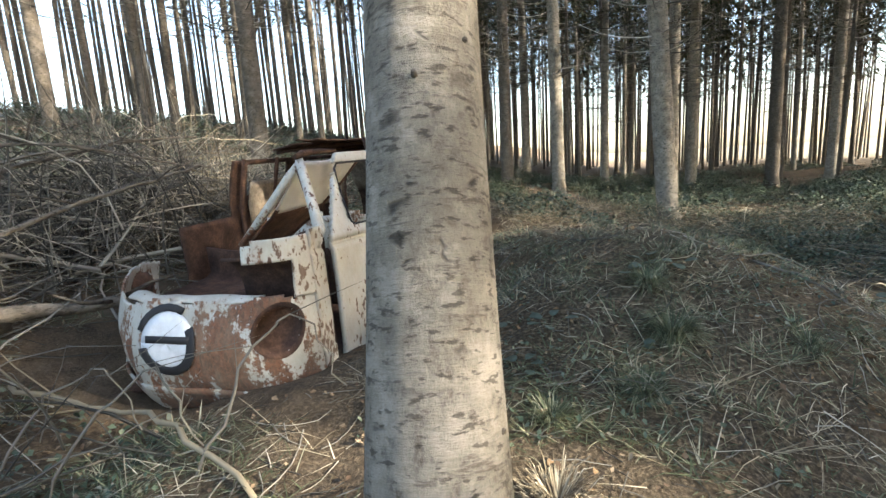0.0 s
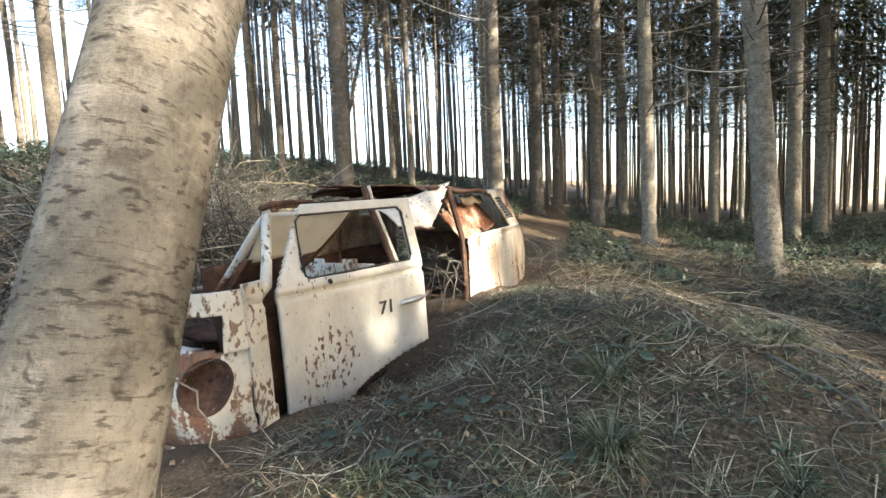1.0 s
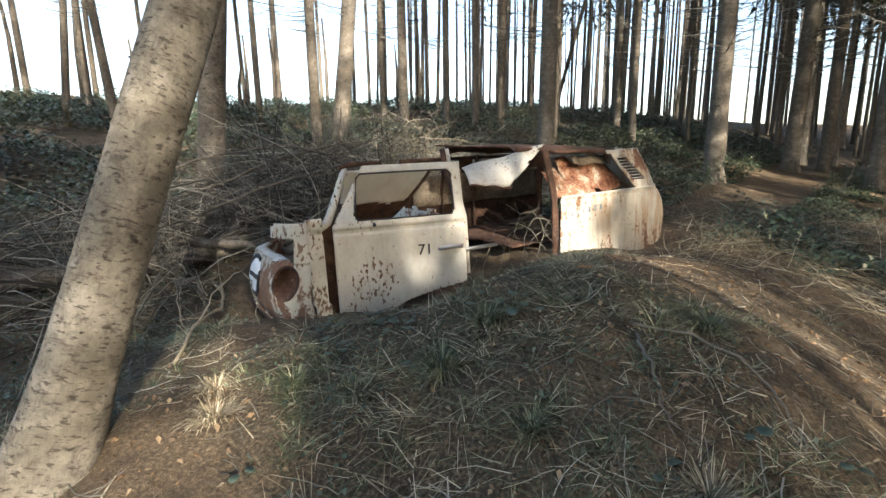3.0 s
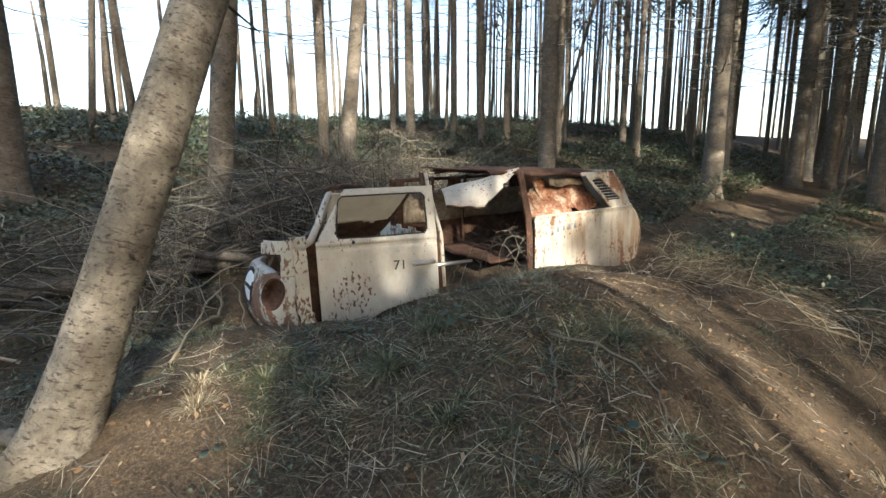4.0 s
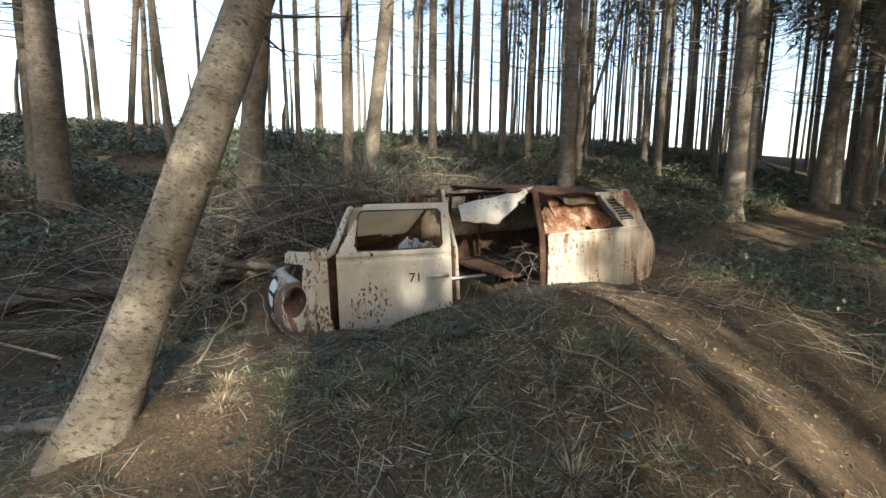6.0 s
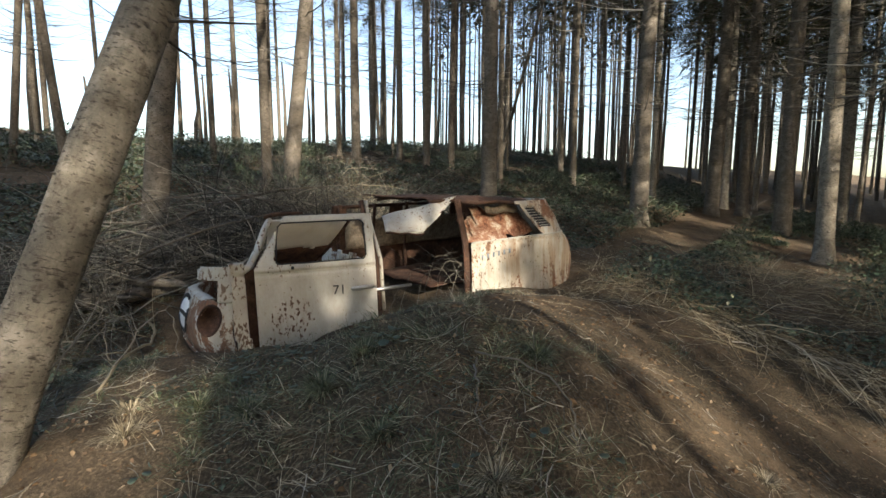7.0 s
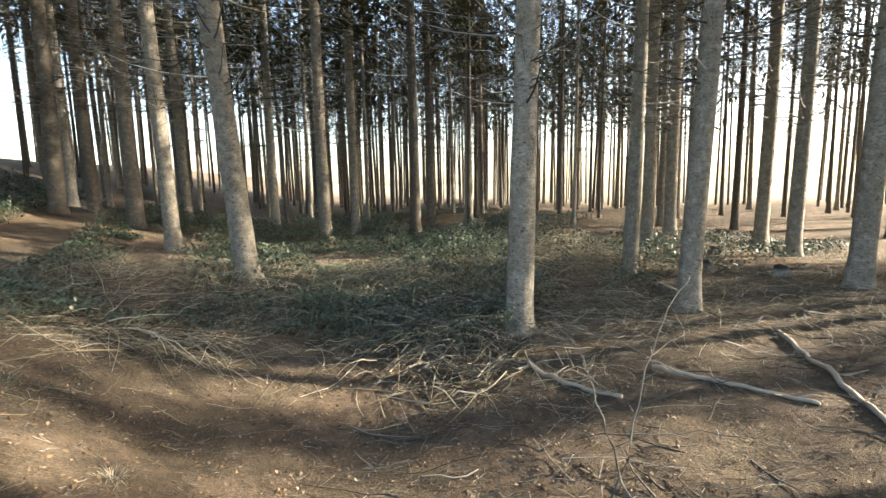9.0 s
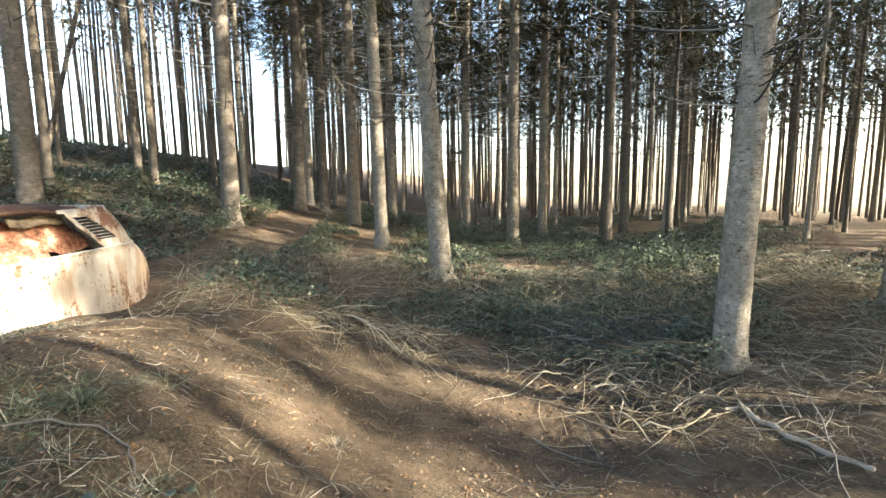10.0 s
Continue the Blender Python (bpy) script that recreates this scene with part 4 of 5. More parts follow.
def leaves(name, n, box, keep, seed, height, size, mat, label, category):
    x, y, g = scatter(n, box, keep, seed)
    m = len(x)
    clump = np.clip(0.5 + 0.9 * value_noise(x, y, 0.9, seed + 50) + 0.4 * value_noise(x, y, 2.7, seed + 51), 0.05, 1.3)
    z = ground_z(x, y) + g.uniform(0.0, 1, m) ** 0.7 * height * clump + 0.01
    a = g.uniform(0, 2 * np.pi, m)
    e = g.normal(0, 0.45, m)
    way = np.stack([np.cos(a) * np.cos(e), np.sin(a) * np.cos(e), np.sin(e)], -1)
    s = np.cross(way, np.array([0, 0, 1.0]))
    s /= np.linalg.norm(s, axis=1, keepdims=True) + 1e-9
    s += np.array([0, 0, 1.0]) * g.normal(0, 0.3, m)[:, None]
    l = g.uniform(0.5, 1.1, m)[:, None] * size
    c = np.stack([x, y, z], -1)
    v = np.stack([c - way * l * 0.5, c + s * l * 0.36 - way * l * 0.1, c + way * l * 0.6, c - s * l * 0.36 - way * l * 0.1], 1).reshape(-1, 3)
    v[2::4, 2] -= l[:, 0] * 0.15
    f = np.arange(m * 4).reshape(-1, 4)
    return tagged(link_mesh(name, v, f, mat, None, False), label, category, kind="stuff")


def patch(x, y, scale, seed, at):
    return value_noise(x, y, scale, seed) > at


def brush(name, n, centre, spread, height, seed, lo, hi, rad, mat, label, up=0.5):
    """A heap of thin dead branches arching every way."""
    g = np.random.default_rng(seed)
    k = 7
    x, y = g.normal(centre[0], spread[0], n), g.normal(centre[1], spread[1], n)
    ok = ~in_van(x, y, 0.12) & (np.hypot(x - 2.5, y + 0.0) > 2.2) & (np.hypot(x + 0.2, y + 0.3) > 1.3)
    x, y = x[ok], y[ok]
    m = len(x)
    heap = np.exp(-(((x - centre[0]) / spread[0]) ** 2 + ((y - centre[1]) / spread[1]) ** 2) / 2.6)
    a = g.uniform(0, 2 * np.pi, m)
    ln = g.uniform(lo, hi, m)
    e = np.abs(g.normal(0, up, m))
    t = np.linspace(0, 1, k)
    arch = g.uniform(0.1, 0.6, m)
    side = g.normal(0, 0.25, m)
    run = ln[:, None] * t * np.cos(e)[:, None]
    px = x[:, None] + np.cos(a)[:, None] * run - np.sin(a)[:, None] * side[:, None] * ln[:, None] * t ** 2
    py = y[:, None] + np.sin(a)[:, None] * run + np.cos(a)[:, None] * side[:, None] * ln[:, None] * t ** 2
    z0 = ground_z(x, y) + g.uniform(0, 1, m) * height * heap
    pz = z0[:, None] + ln[:, None] * (np.sin(e)[:, None] * t - arch[:, None] * t ** 2) + g.normal(0, 0.012, (m, k))
    pz = np.maximum(pz, ground_z(px, py) + 0.01)
    keep = ~(in_van(px, py, 0.22).any(1))
    px, py, pz = px[keep], py[keep], pz[keep]
    r = (0.3 + 0.7 * g.uniform(0, 1, len(px)) ** 2.2)[:, None] * rad * 1.25 * (1 - 0.75 * t)
    v, f = strand_arrays(np.stack([px, py, pz], -1), r)
    return tagged(link_mesh(name, v, f, mat), label, "brushwood", kind="stuff")


near_box = (-1.6, 2.6, -0.6, 4.6)
off_van = lambda x, y: ~in_van(x, y, 0.02)
mound = lambda x, y: ~in_van(x, y, 0.24) & ~(np.hypot((x - 1.2) / 0.75, (y - 3.85) / 0.95) < 1 + 0.3 * value_noise(x, y, 2.9, 73)) & ~(np.hypot((x - 2.35) / 0.8, (y - 3.7) / 1.5) < 1 + 0.25 * value_noise(x, y, 2.3, 71)) & ~((np.hypot((x - 0.15) / 0.45, (y - 0.75) / 0.35) < 1))
grass("green_grass", 20000, near_box, lambda x, y: mound(x, y) & patch(x, y, 1.6, 21, -0.35), 101, 0.05, 0.19, 0.0025, GREEN, "short green grass growing on the earth mound", 0.35, 430)
grass("grass_mat", 13000, near_box, lambda x, y: mound(x, y) & patch(x, y, 1.6, 21, -0.3), 140, 0.02, 0.07, 0.0024, GREEN, "low green sward on the earth mound", 0.6)
grass("dry_grass", 13000, near_box, lambda x, y: mound(x, y) & patch(x, y, 1.2, 22, -0.45), 102, 0.06, 0.26, 0.0022, DRY, "dry straw-coloured grass lying on the mound", 0.65, 700)
grass("forest_grass", 13000, (2, 13, 0, 13), lambda x, y: ~on_track(x, y) & patch(x, y, 0.8, 23, 0.0), 103, 0.06, 0.24, 0.004, DRY, "dry grass among the fallen twigs", 0.7, 900)
leaves("mound_weeds", 12000, near_box, lambda x, y: mound(x, y) & patch(x, y, 2.2, 24, -0.05), 104, 0.04, 0.026, IVY, "small green weeds on the mound", "weeds")
leaves("leaf_litter", 30000, (-5, 12, -1, 13), off_van, 105, 0.010, 0.03, BROWN_LEAF, "brown dead leaves and bark scraps", "leaf litter")
litter_at = lambda x, y: off_van(x, y) & ~on_track(x, y) & (value_noise(x, y, 0.9, 65) + 0.5 * value_noise(x, y, 2.7, 66) > -0.1)
twigs("twig_litter", 15000, (-4, 12, -1, 13), litter_at, 106, 0.04, 0.26, 0.0036, 0.012, TWIG, "thin dead twigs lying on the ground", 0.25)
twigs("stick_litter", 1700, (2, 13, 1, 14), lambda x, y: litter_at(x, y) & ~((x < 3.3) & (y < 3.2)), 107, 0.25, 0.95, 0.009, 0.035, TWIG, "fallen sticks across the forest floor", 0.16)
twigs("mound_roots", 420, near_box, mound, 108, 0.2, 0.6, 0.005, 0.008, TWIG, "bare stems and roots on the mound", 0.9, 7)
twigs("track_crumbs", 9000, (1.0, 10, 1.5, 8), off_van, 145, 0.03, 0.15, 0.0028, 0.006, TWIG, "needles and broken twigs trodden into the track", 0.3)
twigs("track_straw", 1500, (1.5, 10, 1.5, 8), lambda x, y: patch(x, y, 1.1, 69, 0.05), 146, 0.08, 0.4, 0.004, 0.012, DRY, "bleached sticks on the track", 0.25)
floor_ivy = lambda x, y: ~on_track(x, y) & (value_noise(x, y, 0.45, 61) + 0.5 * value_noise(x, y, 1.3, 62) + 0.35 * np.exp(-((x - 6.2) ** 2 + (y - 8.3) ** 2) / 6) - 0.35 * (x > 11) > -0.38)
leaves("brambles", 190000, (0.5, 17, 5.8, 24), lambda x, y: floor_ivy(x, y) & (np.hypot((x - 3), (y - 5)) > 1.6), 109, 0.42, 0.066, IVY, "dark green brambles covering the forest floor", "brambles")
leaves("hill_brambles", 120000, (-17, -1, 6.0, 26), lambda x, y: patch(x, y, 0.35, 63, -0.6), 110, 0.5, 0.088, IVY, "dark green brambles on the bank", "brambles")
leaves("bank_brambles", 90000, (-18, -4.6, -6, 7), lambda x, y: patch(x, y, 0.4, 64, -0.6), 111, 0.5, 0.085, IVY, "dark brambles on the bank behind the van", "brambles")
grass("bank_grass", 22000, (-6.5, -1.2, -2.5, 4.5), lambda x, y: off_van(x, y) & patch(x, y, 0.9, 67, -0.35), 141, 0.04, 0.16, 0.0035, GREEN, "dark grass under the brushwood", 0.45, 900)
leaves("bank_weeds", 16000, (-6.5, -1.2, -2.5, 5.5), lambda x, y: off_van(x, y) & patch(x, y, 1.1, 68, 0.0), 142, 0.10, 0.04, IVY, "low green weeds under the brushwood", "weeds")
twigs("hill_sticks", 1500, (-16, -1.5, -4, 22), off_van, 112, 0.5, 2.2, 0.011, 0.14, TWIG, "dead branches strewn over the bank", 0.5)
brush("brush_heap", 3300, (-3.2, 4.0), (0.75, 1.25), 0.95, 113, 0.4, 1.8, 0.0085, TWIG, "grey heap of dead brushwood behind the van", 0.85)
brush("brush_heap_rear", 800, (-3.2, 6.4), (1.0, 1.0), 0.8, 114, 0.5, 1.6, 0.007, TWIG, "brushwood heap on the bank")
brush("straw_heap", 620, (-3.0, 4.85), (0.42, 0.42), 1.3, 143, 0.3, 1.0, 0.006, DRY, "straw-coloured dead fern on top of the brushwood", 0.6)
brush("brush_front", 800, (-3.6, 1.4), (0.85, 1.2), 0.45, 115, 0.4, 1.7, 0.008, TWIG, "tangled dead twigs in front of the van")
brush("brush_nose", 560, (-2.5, 2.0), (0.38, 0.45), 0.6, 120, 0.3, 1.1, 0.006, TWIG, "dead twigs piled against the van's nose", 0.7)
brush("brush_tail", 900, (0.65, 6.1), (0.55, 0.6), 0.14, 116, 0.15, 0.7, 0.0036, DRY, "dry stems beside the van's tail", 0.5)
brush("brush_right", 900, (9.7, 7.9), (0.8, 0.7), 0.55, 117, 0.3, 1.2, 0.006, DRY, "dry brush heap between the trees")
brush("brush_sticks", 130, (5.35, 4.5), (0.42, 0.25), 0.12, 118, 0.25, 0.75, 0.013, DRY, "heap of broken sticks", 0.2)
brush("slash_strip", 420, (6.1, 6.0), (0.85, 0.5), 0.32, 119, 0.4, 1.3, 0.011, TWIG, "cut branches heaped under the brambles", 0.3)
brush("slash_pale", 240, (5.9, 5.6), (0.85, 0.4), 0.24, 144, 0.4, 1.2, 0.011, DRY, "bleached sticks lying on the cut branches", 0.22)


def tussock(x, y, n, h, seed, mat, label):
    g = np.random.default_rng(seed)
    n *= 2
    a = g.uniform(0, 2 * np.pi, n)
    up = g.uniform(0.3, 1.8, n)
    way = np.stack([np.cos(a), np.sin(a), up], -1)
    way /= np.linalg.norm(way, axis=1, keepdims=True)
    r = np.abs(g.normal(0, 0.035, n))
    bx, by = x + np.cos(a) * r, y + np.sin(a) * r
    v, f = blade_arrays(np.stack([bx, by, ground_z(bx, by) - 0.005], -1), way, g.uniform(0.4, 1, n) * h, g.uniform(0.6, 1, n) * 0.0022, g.uniform(0.2, 0.8, n))
    ob = link_mesh("grass_tussock", v, f, mat, None, False)
    return tagged(ob, label, "grass", "grass tussocks", "stuff")


for i, (x, y, n, h) in enumerate([(0.68, 1.66, 300, 0.24), (0.69, 1.95, 220, 0.2), (0.45, 1.35, 180, 0.18), (1.5, 2.52, 260, 0.16), (0.1, 1.25, 160, 0.15), (1.2, 1.6, 160, 0.14)]):
    tussock(x, y, n, h, 200 + i, GREEN, "tuft of green grass on the mound")
for i, (x, y, n, h) in enumerate([(1.75, 1.75, 260, 0.16), (0.05, 0.9, 200, 0.18), (2.55, 3.23, 150, 0.13), (-0.2, 1.0, 150, 0.16)]):
    tussock(x, y, n, h, 230 + i, DRY, "tuft of bleached dry grass")


def branch(name, pts, r0, r1, mat, label, side=0, seed=0, category="branch"):
    """A fallen branch through given points; heights are over the ground."""
    g = np.random.default_rng(seed)
    p = np.array(pts, float)
    t = np.linspace(0, 1, len(p))
    tt = np.linspace(0, 1, 16)
    q = np.stack([np.interp(tt, t, p[:, i]) for i in range(3)], -1)
    for _ in range(2):
        q[1:-1] = (q[:-2] + 2 * q[1:-1] + q[2:]) / 4
    q[:, :2] += g.normal(0, 0.012, (16, 2))
    q[:, 2] += ground_z(q[:, 0], q[:, 1]) + r0 * 0.7 + g.normal(0, 0.006, 16)
    ob = tube(name, q, np.linspace(r0, r1, 16) * (1 + 0.08 * g.normal(size=16)), mat, None, 8)
    for i in range(side):
        j = int(g.integers(3, 14))
        a = g.uniform(0, 6.28)
        l = g.uniform(0.15, 0.6)
        e = q[j] + np.array([math.cos(a) * l, math.sin(a) * l, g.uniform(0.0, 0.6) * l])
        tube("side_twig", [q[j], (q[j] + e) / 2 + g.normal(0, 0.02, 3), e], [r0 * 0.35, r0 * 0.25, r0 * 0.1], mat, ob, 5)
    return tagged(ob, label, category)


branch("log", [(-3.5, -1.2, 0.02), (-3.3, 0.6, 0.03), (-2.9, 2.3, 0.06)], 0.115, 0.075, BARK_DARK_AND_SHADE, "long fallen log under the brushwood", 5, 1, "log")
branch("log", [(-3.6, 1.6, 0.15), (-2.7, 2.1, 0.25), (-2.0, 2.6, 0.35)], 0.05, 0.03, BARK_DARK_AND_SHADE, "dark fallen branch leaning on the heap", 6, 2, "log")
branch("log", [(6.18, 4.41, 0.0), (6.32, 3.17, 0.0)], 0.028, 0.02, WOOD, "short grey log on the forest floor", 2, 3, "log")
branch("log", [(7.05, 3.45, 0.02), (7.3, 2.1, 0.0)], 0.024, 0.016, WOOD, "grey branch without bark on the ground", 3, 4, "log")
branch("log", [(9.0, 3.35, 0.0), (8.2, 2.5, 0.02), (7.2, 1.6, 0.0)], 0.027, 0.02, WOOD, "grey fallen pole among dry twigs", 3, 5, "log")
branch("bent_branch", [(-2.5, 1.85, 0.04), (-1.95, 1.72, 0.16), (-1.4, 1.42, 0.10), (-0.85, 1.0, 0.0)], 0.014, 0.009, DRY, "long bent grey branch by the van's nose", 4, 6)
branch("bent_branch", [(-3.6, 1.5, 0.05), (-2.9, 1.9, 0.55), (-2.2, 2.5, 1.0), (-1.9, 2.9, 1.25)], 0.02, 0.008, BARK_DARK_AND_SHADE, "grey branch propped against the heap", 7, 7)
branch("bent_branch", [(-4.2, 1.0, 0.2), (-3.6, 2.2, 0.6), (-3.0, 3.4, 1.05), (-2.6, 4.2, 1.15)], 0.022, 0.008, BARK_DARK_AND_SHADE, "long bare branch arching over the heap", 9, 8)
branch("bent_branch", [(-4.5, 1.6, 0.5), (-3.8, 2.4, 0.9), (-2.9, 3.0, 1.1), (-2.2, 3.6, 1.0)], 0.018, 0.006, BARK_DARK_AND_SHADE, "bare branch resting on the brushwood", 8, 9)
branch("root", [(1.28, 2.25, 0.0), (1.53, 2.35, 0.015), (1.74, 2.41, 0.012), (1.86, 2.28, 0.012), (1.93, 2.15, 0.0)], 0.007, 0.004, TWIG, "thin bare root creeping over the mound", 2, 10)
branch("root", [(1.30, 2.2, 0.0), (1.42, 2.05, 0.015), (1.54, 1.9, 0.015), (1.67, 1.87, 0.0)], 0.007, 0.004, TWIG, "thin bare root creeping over the mound", 2, 11)
branch("sapling", [(5.14, 2.15, 0.0), (5.4, 2.2, 0.5), (5.72, 2.32, 0.95), (6.0, 2.35, 1.2)], 0.0065, 0.0025, TWIG, "thin bare sapling stem beside the track", 6, 12, "sapling")
branch("sapling", [(5.19, 2.11, 0.0), (5.2, 2.3, 0.45), (5.25, 2.6, 0.8), (5.3, 2.9, 1.0)], 0.006, 0.002, TWIG, "thin bare sapling stem beside the track", 6, 13, "sapling")
for i, (x, y) in enumerate([(-1.5, 0.85), (-1.9, 1.1), (-1.1, 1.15)]):
    branch("curled_stem", [(x, y, 0.0), (x + 0.12, y + 0.2, 0.35), (x + 0.3, y + 0.32, 0.42), (x + 0.42, y + 0.3, 0.10)], 0.006, 0.003, TWIG, "curled dry stem in front of the van", 3, 20 + i)
# stems grown through the van's open side
for i, (x, y, h) in enumerate([(-0.78, 3.5, 0.3), (-0.62, 3.75, 0.38), (-0.55, 4.05, 0.25), (-0.72, 3.62, 0.45), (-0.52, 3.92, 0.42), (-0.48, 4.15, 0.34), (-0.60, 3.85, 0.5)]):
    branch("creeper", [(x, y, 0.0), (x + 0.05, y + 0.1, h), (x + 0.1, y + 0.32, h * 0.9), (x + 0.22, y + 0.45, 0.05)], 0.004, 0.002, TWIG, "bare creeper stem in the van's doorway", 7, 40 + i)
brush("bracken_straw", 2600, (6.5, 7.6), (2.2, 1.3), 0.3, 121, 0.25, 0.8, 0.004, DRY, "dead bracken stems among the brambles", 0.5)
brush("bracken_edge", 1300, (8.2, 4.6), (1.6, 0.9), 0.15, 122, 0.2, 0.7, 0.004, DRY, "dead straw between the tree trunks", 0.4)
brush("bracken_left", 1200, (2.3, 8.6), (1.3, 0.9), 0.25, 123, 0.25, 0.8, 0.004, DRY, "dead stems beside the track", 0.5)
grass("meadow_straw", 9000, (9, 17, 2, 9), None, 124, 0.08, 0.3, 0.005, DRY, "bleached grass under the sunlit trees", 0.6)
# broken snags along the skyline of the bank
for i in range(12):
    g = np.random.default_rng(300 + i)
    x, y = -15 - g.uniform(0, 6), -1 + i * 1.5 + g.uniform(-0.5, 0.5)
    h = g.uniform(1.2, 3.6)
    z = float(ground_z(x, y))
    tagged(tube("snag", [(x, y, z - 0.2), (x + 0.05, y, z + h * 0.5), (x + g.uniform(-0.15, 0.15), y + g.uniform(-0.15, 0.15), z + h)], [0.09, 0.07, 0.03], BARK_DARK_AND_SHADE, None, 7), "broken dead tree stem on the bank", "dead tree", "snags")
brush("straw_strip", 330, (2.3, 6.2), (0.7, 0.22), 0.06, 125, 0.3, 1.0, 0.006, DRY, "sunlit straw and split sticks along the track", 0.12)
brush("ridge_straw", 60, (1.5, 4.7), (0.35, 0.8), 0.03, 126, 0.15, 0.5, 0.003, DRY, "dry stalks along the edge of the ridge", 0.2)
branch("sapling", [(1.1, 11.6, 0.0), (1.2, 11.6, 0.6), (1.4, 11.6, 1.2)], 0.012, 0.005, TWIG, "leafless bush at the foot of the trees", 14, 60, "bush")
for x, y in ((11.6, 6.0), (12.2, 5.0), (13.2, 6.9)):
    z = float(ground_z(x, y))
    tagged(tube("tree_stump", [(x, y, z - 0.1), (x, y, z + 0.03), (x, y, z + 0.09), (x + 0.01, y, z + 0.10)], [0.2, 0.17, 0.155, 0.14], BARK, None, 14), "low cut tree stump among dry grass", "stump", "stumps")
brush("brush_boughs", 170, (-3.3, 3.4), (0.9, 1.4), 1.0, 127, 0.9, 2.6, 0.019, TWIG, "thicker dead boughs lying in the heap", 0.45)
brush("brush_poles", 60, (-3.6, 0.9), (1.0, 1.3), 0.4, 128, 0.8, 2.2, 0.017, TWIG, "dead boughs fallen in front of the van", 0.3)
clump = lambda cx, cy, rx, ry: (lambda x, y: ((x - cx) / rx) ** 2 + ((y - cy) / ry) ** 2 < 0.75 + 0.5 * value_noise(x, y, 1.4, 91))
leaves("bramble_clump", 44000, (2.8, 9.0, 4.8, 10.5), clump(5.9, 7.0, 2.7, 1.8), 130, 0.42, 0.055, IVY, "bramble thicket at the foot of the pale trees", "brambles")
leaves("bramble_mound", 16000, (6.5, 10.5, 7.0, 11.5), clump(8.3, 9.2, 1.5, 1.6), 131, 0.75, 0.065, IVY, "mound of dark green brambles", "brambles")
grass("bramble_straw", 7000, (3.0, 9.5, 4.8, 10.0), clump(6.1, 7.0, 2.7, 2.1), 132, 0.2, 0.5, 0.004, DRY, "bleached stems standing in the brambles", 0.35)


def broad_weed(x, y, n, size, seed):
    """A low plant with a few rounded, cupped leaves on stalks."""
    g = np.random.default_rng(seed)
    plant = new("broadleaf_weed")
    z = float(ground_z(x, y))
    plant.matrix_basis = Matrix.Translation((x, y, z))
    tagged(plant, "low weed with rounded dull green leaves", "weed", "broadleaf weeds")
    for i in range(n):
        a = i * 2.4 + g.uniform(-0.4, 0.4)
        reach, h = g.uniform(0.02, 0.075), g.uniform(0.02, 0.06)
        c = np.array([math.cos(a) * reach, math.sin(a) * reach, h])
        tube("stalk", [(0, 0, -0.01), c * 0.6 + (0, 0, 0.012), c], 0.0016, GREEN, plant, 5)
        way, side = np.array([math.cos(a), math.sin(a), g.uniform(-0.2, 0.25)]), np.array([-math.sin(a), math.cos(a), g.uniform(-0.3, 0.3)])
        l = size * g.uniform(0.7, 1.15)
        bm = bmesh.new()
        mid = bm.verts.new(c + way * l * 0.45 - (0, 0, l * 0.06))
        rim = []
        for q in range(12):
            an = q * math.pi / 6
            r = l * 0.5 * (1 + 0.08 * math.cos(3 * an))
            rim.append(bm.verts.new(c + way * (l * 0.45 - r * math.cos(an)) + side * r * 0.85 * math.sin(an) + np.array((0, 0, 0.10 * l * math.sin(an) ** 2))))
        for q in range(12):
            bm.faces.new((mid, rim[q], rim[(q + 1) % 12]))
        leaf = part("leaf", bm, WEED_LEAF, plant)
        leaf.modifiers.new("thickness", "SOLIDIFY").thickness = 0.0012
    return plant


WEED_LEAF = island_mat("weed_leaf", [(0, (0.03, 0.055, 0.042)), (1, (0.06, 0.085, 0.06))], 0.5, 0.4)
for i, (x, y, n, size) in enumerate([(-0.11, 1.92, 6, 0.07), (0.60, 2.07, 3, 0.07), (0.74, 2.09, 4, 0.065), (0.83, 2.06, 3, 0.07), (0.03, 1.54, 5, 0.06), (0.5, 1.55, 4, 0.05),
                                     (1.78, 2.03, 3, 0.05), (0.45, 0.87, 3, 0.05), (2.03, 2.24, 3, 0.045), (1.61, 1.69, 4, 0.045), (0.2, 1.8, 5, 0.06), (-0.35, 1.75, 5, 0.06)]):
    broad_weed(x, y, n, size, 400 + i)


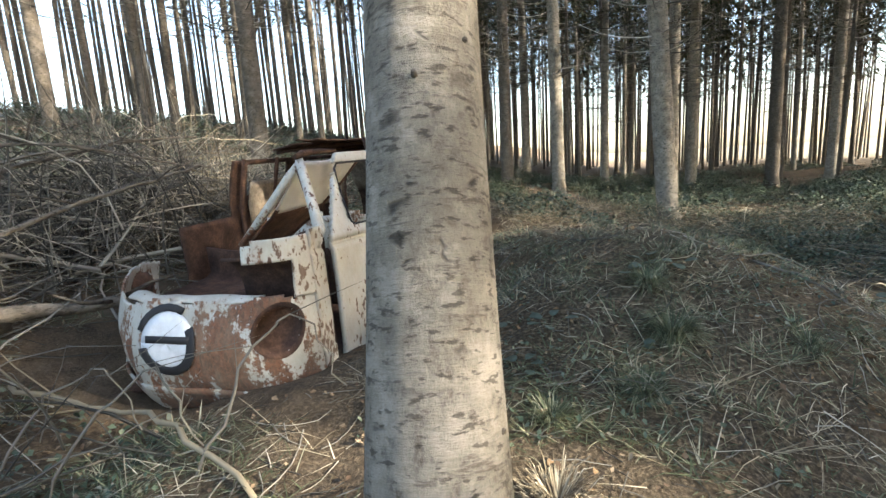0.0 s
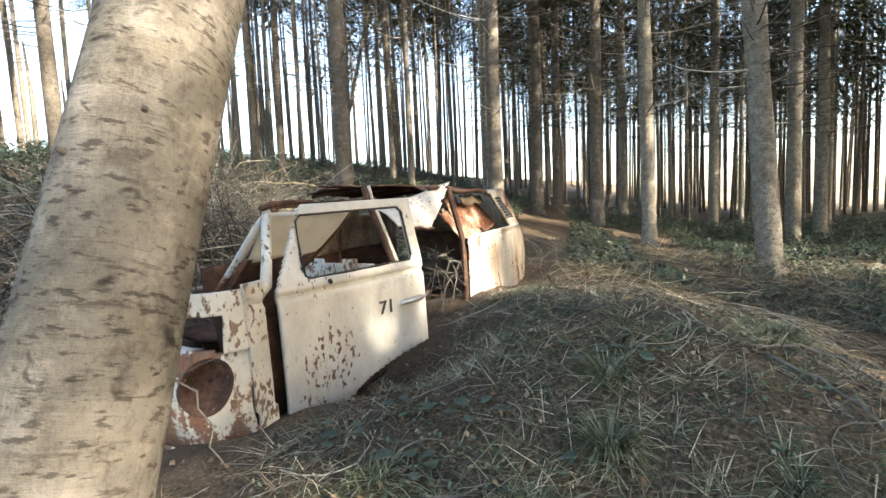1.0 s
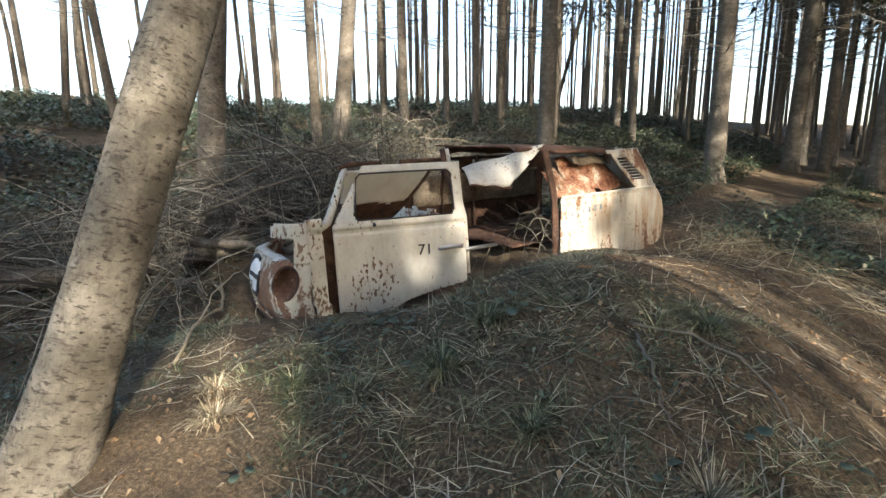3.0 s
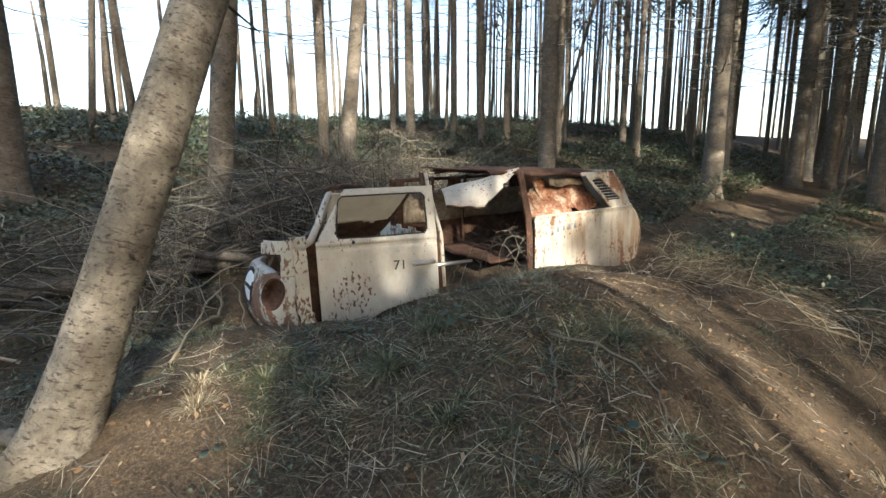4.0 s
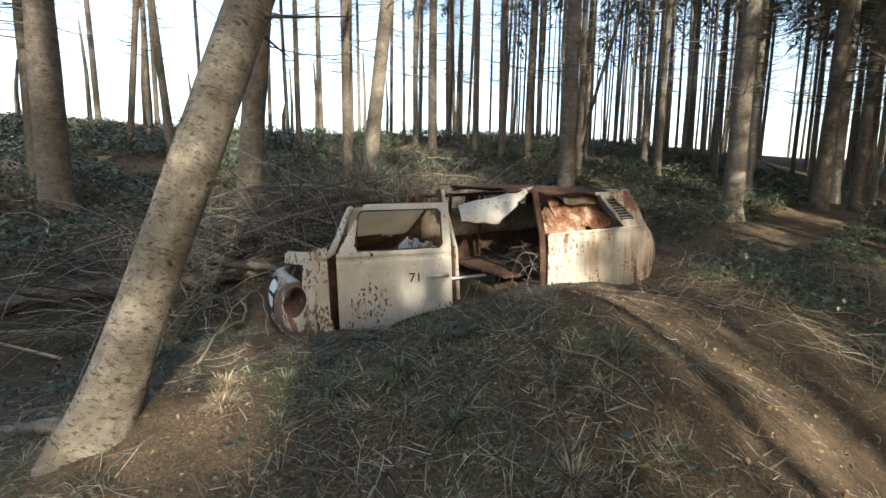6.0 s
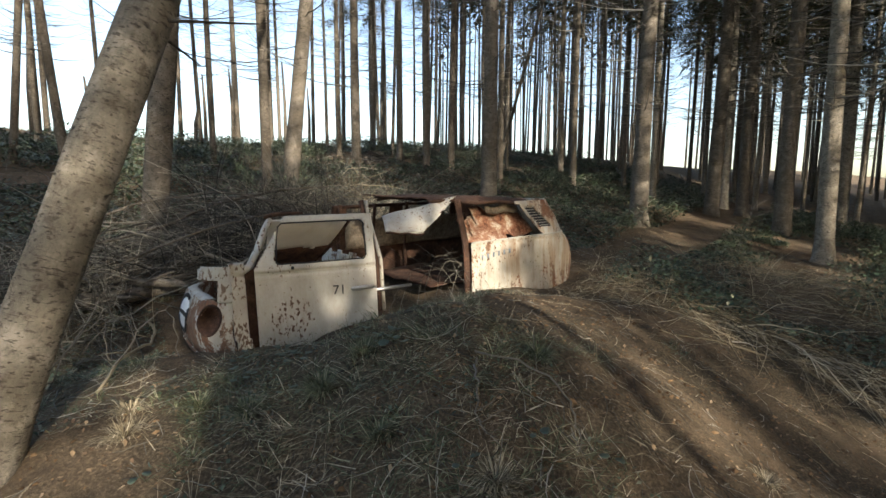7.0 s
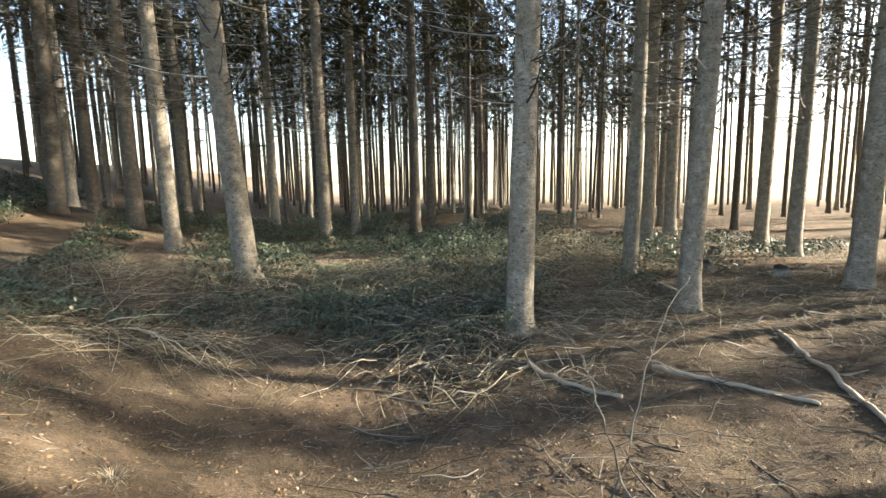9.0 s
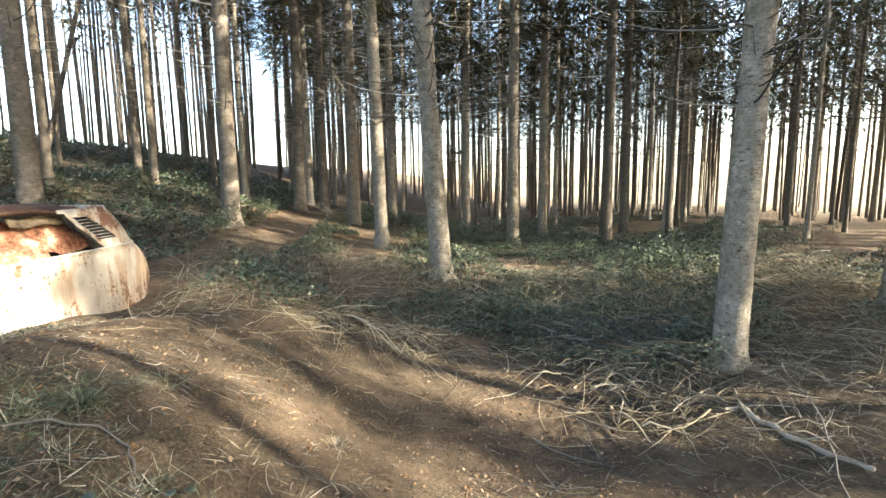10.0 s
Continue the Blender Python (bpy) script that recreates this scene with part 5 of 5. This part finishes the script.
def clods(name, n, box, keep, seed, lo, hi, mat, label):
    """Crumbs and clods of dry earth, each a small uneven lump."""
    x, y, g = scatter(n, box, keep, seed)
    m = len(x)
    k = np.array([(1, 0, 0), (-1, 0, 0), (0, 1, 0), (0, -1, 0), (0, 0, 1), (0, 0, -1)], float)
    tri = np.array([(0, 2, 4), (2, 1, 4), (1, 3, 4), (3, 0, 4), (2, 0, 5), (1, 2, 5), (3, 1, 5), (0, 3, 5)])
    r = lo + (hi - lo) * g.uniform(0, 1, m) ** 3
    a = g.uniform(0, 6.28, m)
    v = k[None] * r[:, None, None] * g.uniform(0.6, 1.2, (m, 6, 1)) * np.array([1.2, 0.9, 0.6]) + g.normal(0, 0.15, (m, 6, 3)) * r[:, None, None]
    ca, sa = np.cos(a)[:, None], np.sin(a)[:, None]
    v = np.stack([v[..., 0] * ca - v[..., 1] * sa + x[:, None], v[..., 0] * sa + v[..., 1] * ca + y[:, None], v[..., 2] + (ground_z(x, y) + r * 0.2)[:, None]], -1)
    f = (np.arange(m)[:, None, None] * 6 + tri[None]).reshape(-1, 3)
    return tagged(link_mesh(name, v.reshape(-1, 3), f, mat, None, False), label, "clods", kind="stuff")


CLOD = island_mat("earth_clods", [(0, (0.06, 0.038, 0.022)), (0.6, (0.14, 0.088, 0.048)), (1, (0.24, 0.16, 0.09))], 0.95, 0.1)
clods("earth_clods", 9000, (-1.4, 6.0, 0.2, 7.0), lambda x, y: off_van(x, y) & (on_track(x, y) | patch(x, y, 1.3, 70, 0.1)), 150, 0.003, 0.022, CLOD, "loose crumbs of brown earth")
grass("crest_straw", 14000, (-26, -15.5, -6, 24), lambda x, y: patch(x, y, 0.5, 72, -0.5), 151, 0.08, 0.3, 0.010, DRY, "pale dead grass along the crest of the bank", 0.3, 1500)
# surface roots at the foot of the leaning tree
branch("tree_root", [(-0.26, 0.30, 0.05), (-0.46, 0.20, 0.03), (-0.70, 0.12, 0.0), (-0.95, -0.05, -0.04)], 0.06, 0.025, BARK, "bark-covered root running out from the leaning tree", 0, 71, "root")
branch("tree_root", [(-0.30, 0.36, 0.04), (-0.50, 0.46, 0.0), (-0.72, 0.52, -0.04)], 0.05, 0.02, BARK, "bark-covered root running out from the leaning tree", 0, 72, "root")
brush("bramble_sticks", 420, (7.4, 8.2), (2.4, 1.8), 0.3, 152, 0.3, 1.2, 0.010, DRY, "bleached sticks caught in the brambles", 0.25)
brush("strip_sticks", 150, (2.6, 6.3), (0.75, 0.14), 0.05, 153, 0.4, 1.3, 0.010, DRY, "split sticks lying along the edge of the track", 0.08)
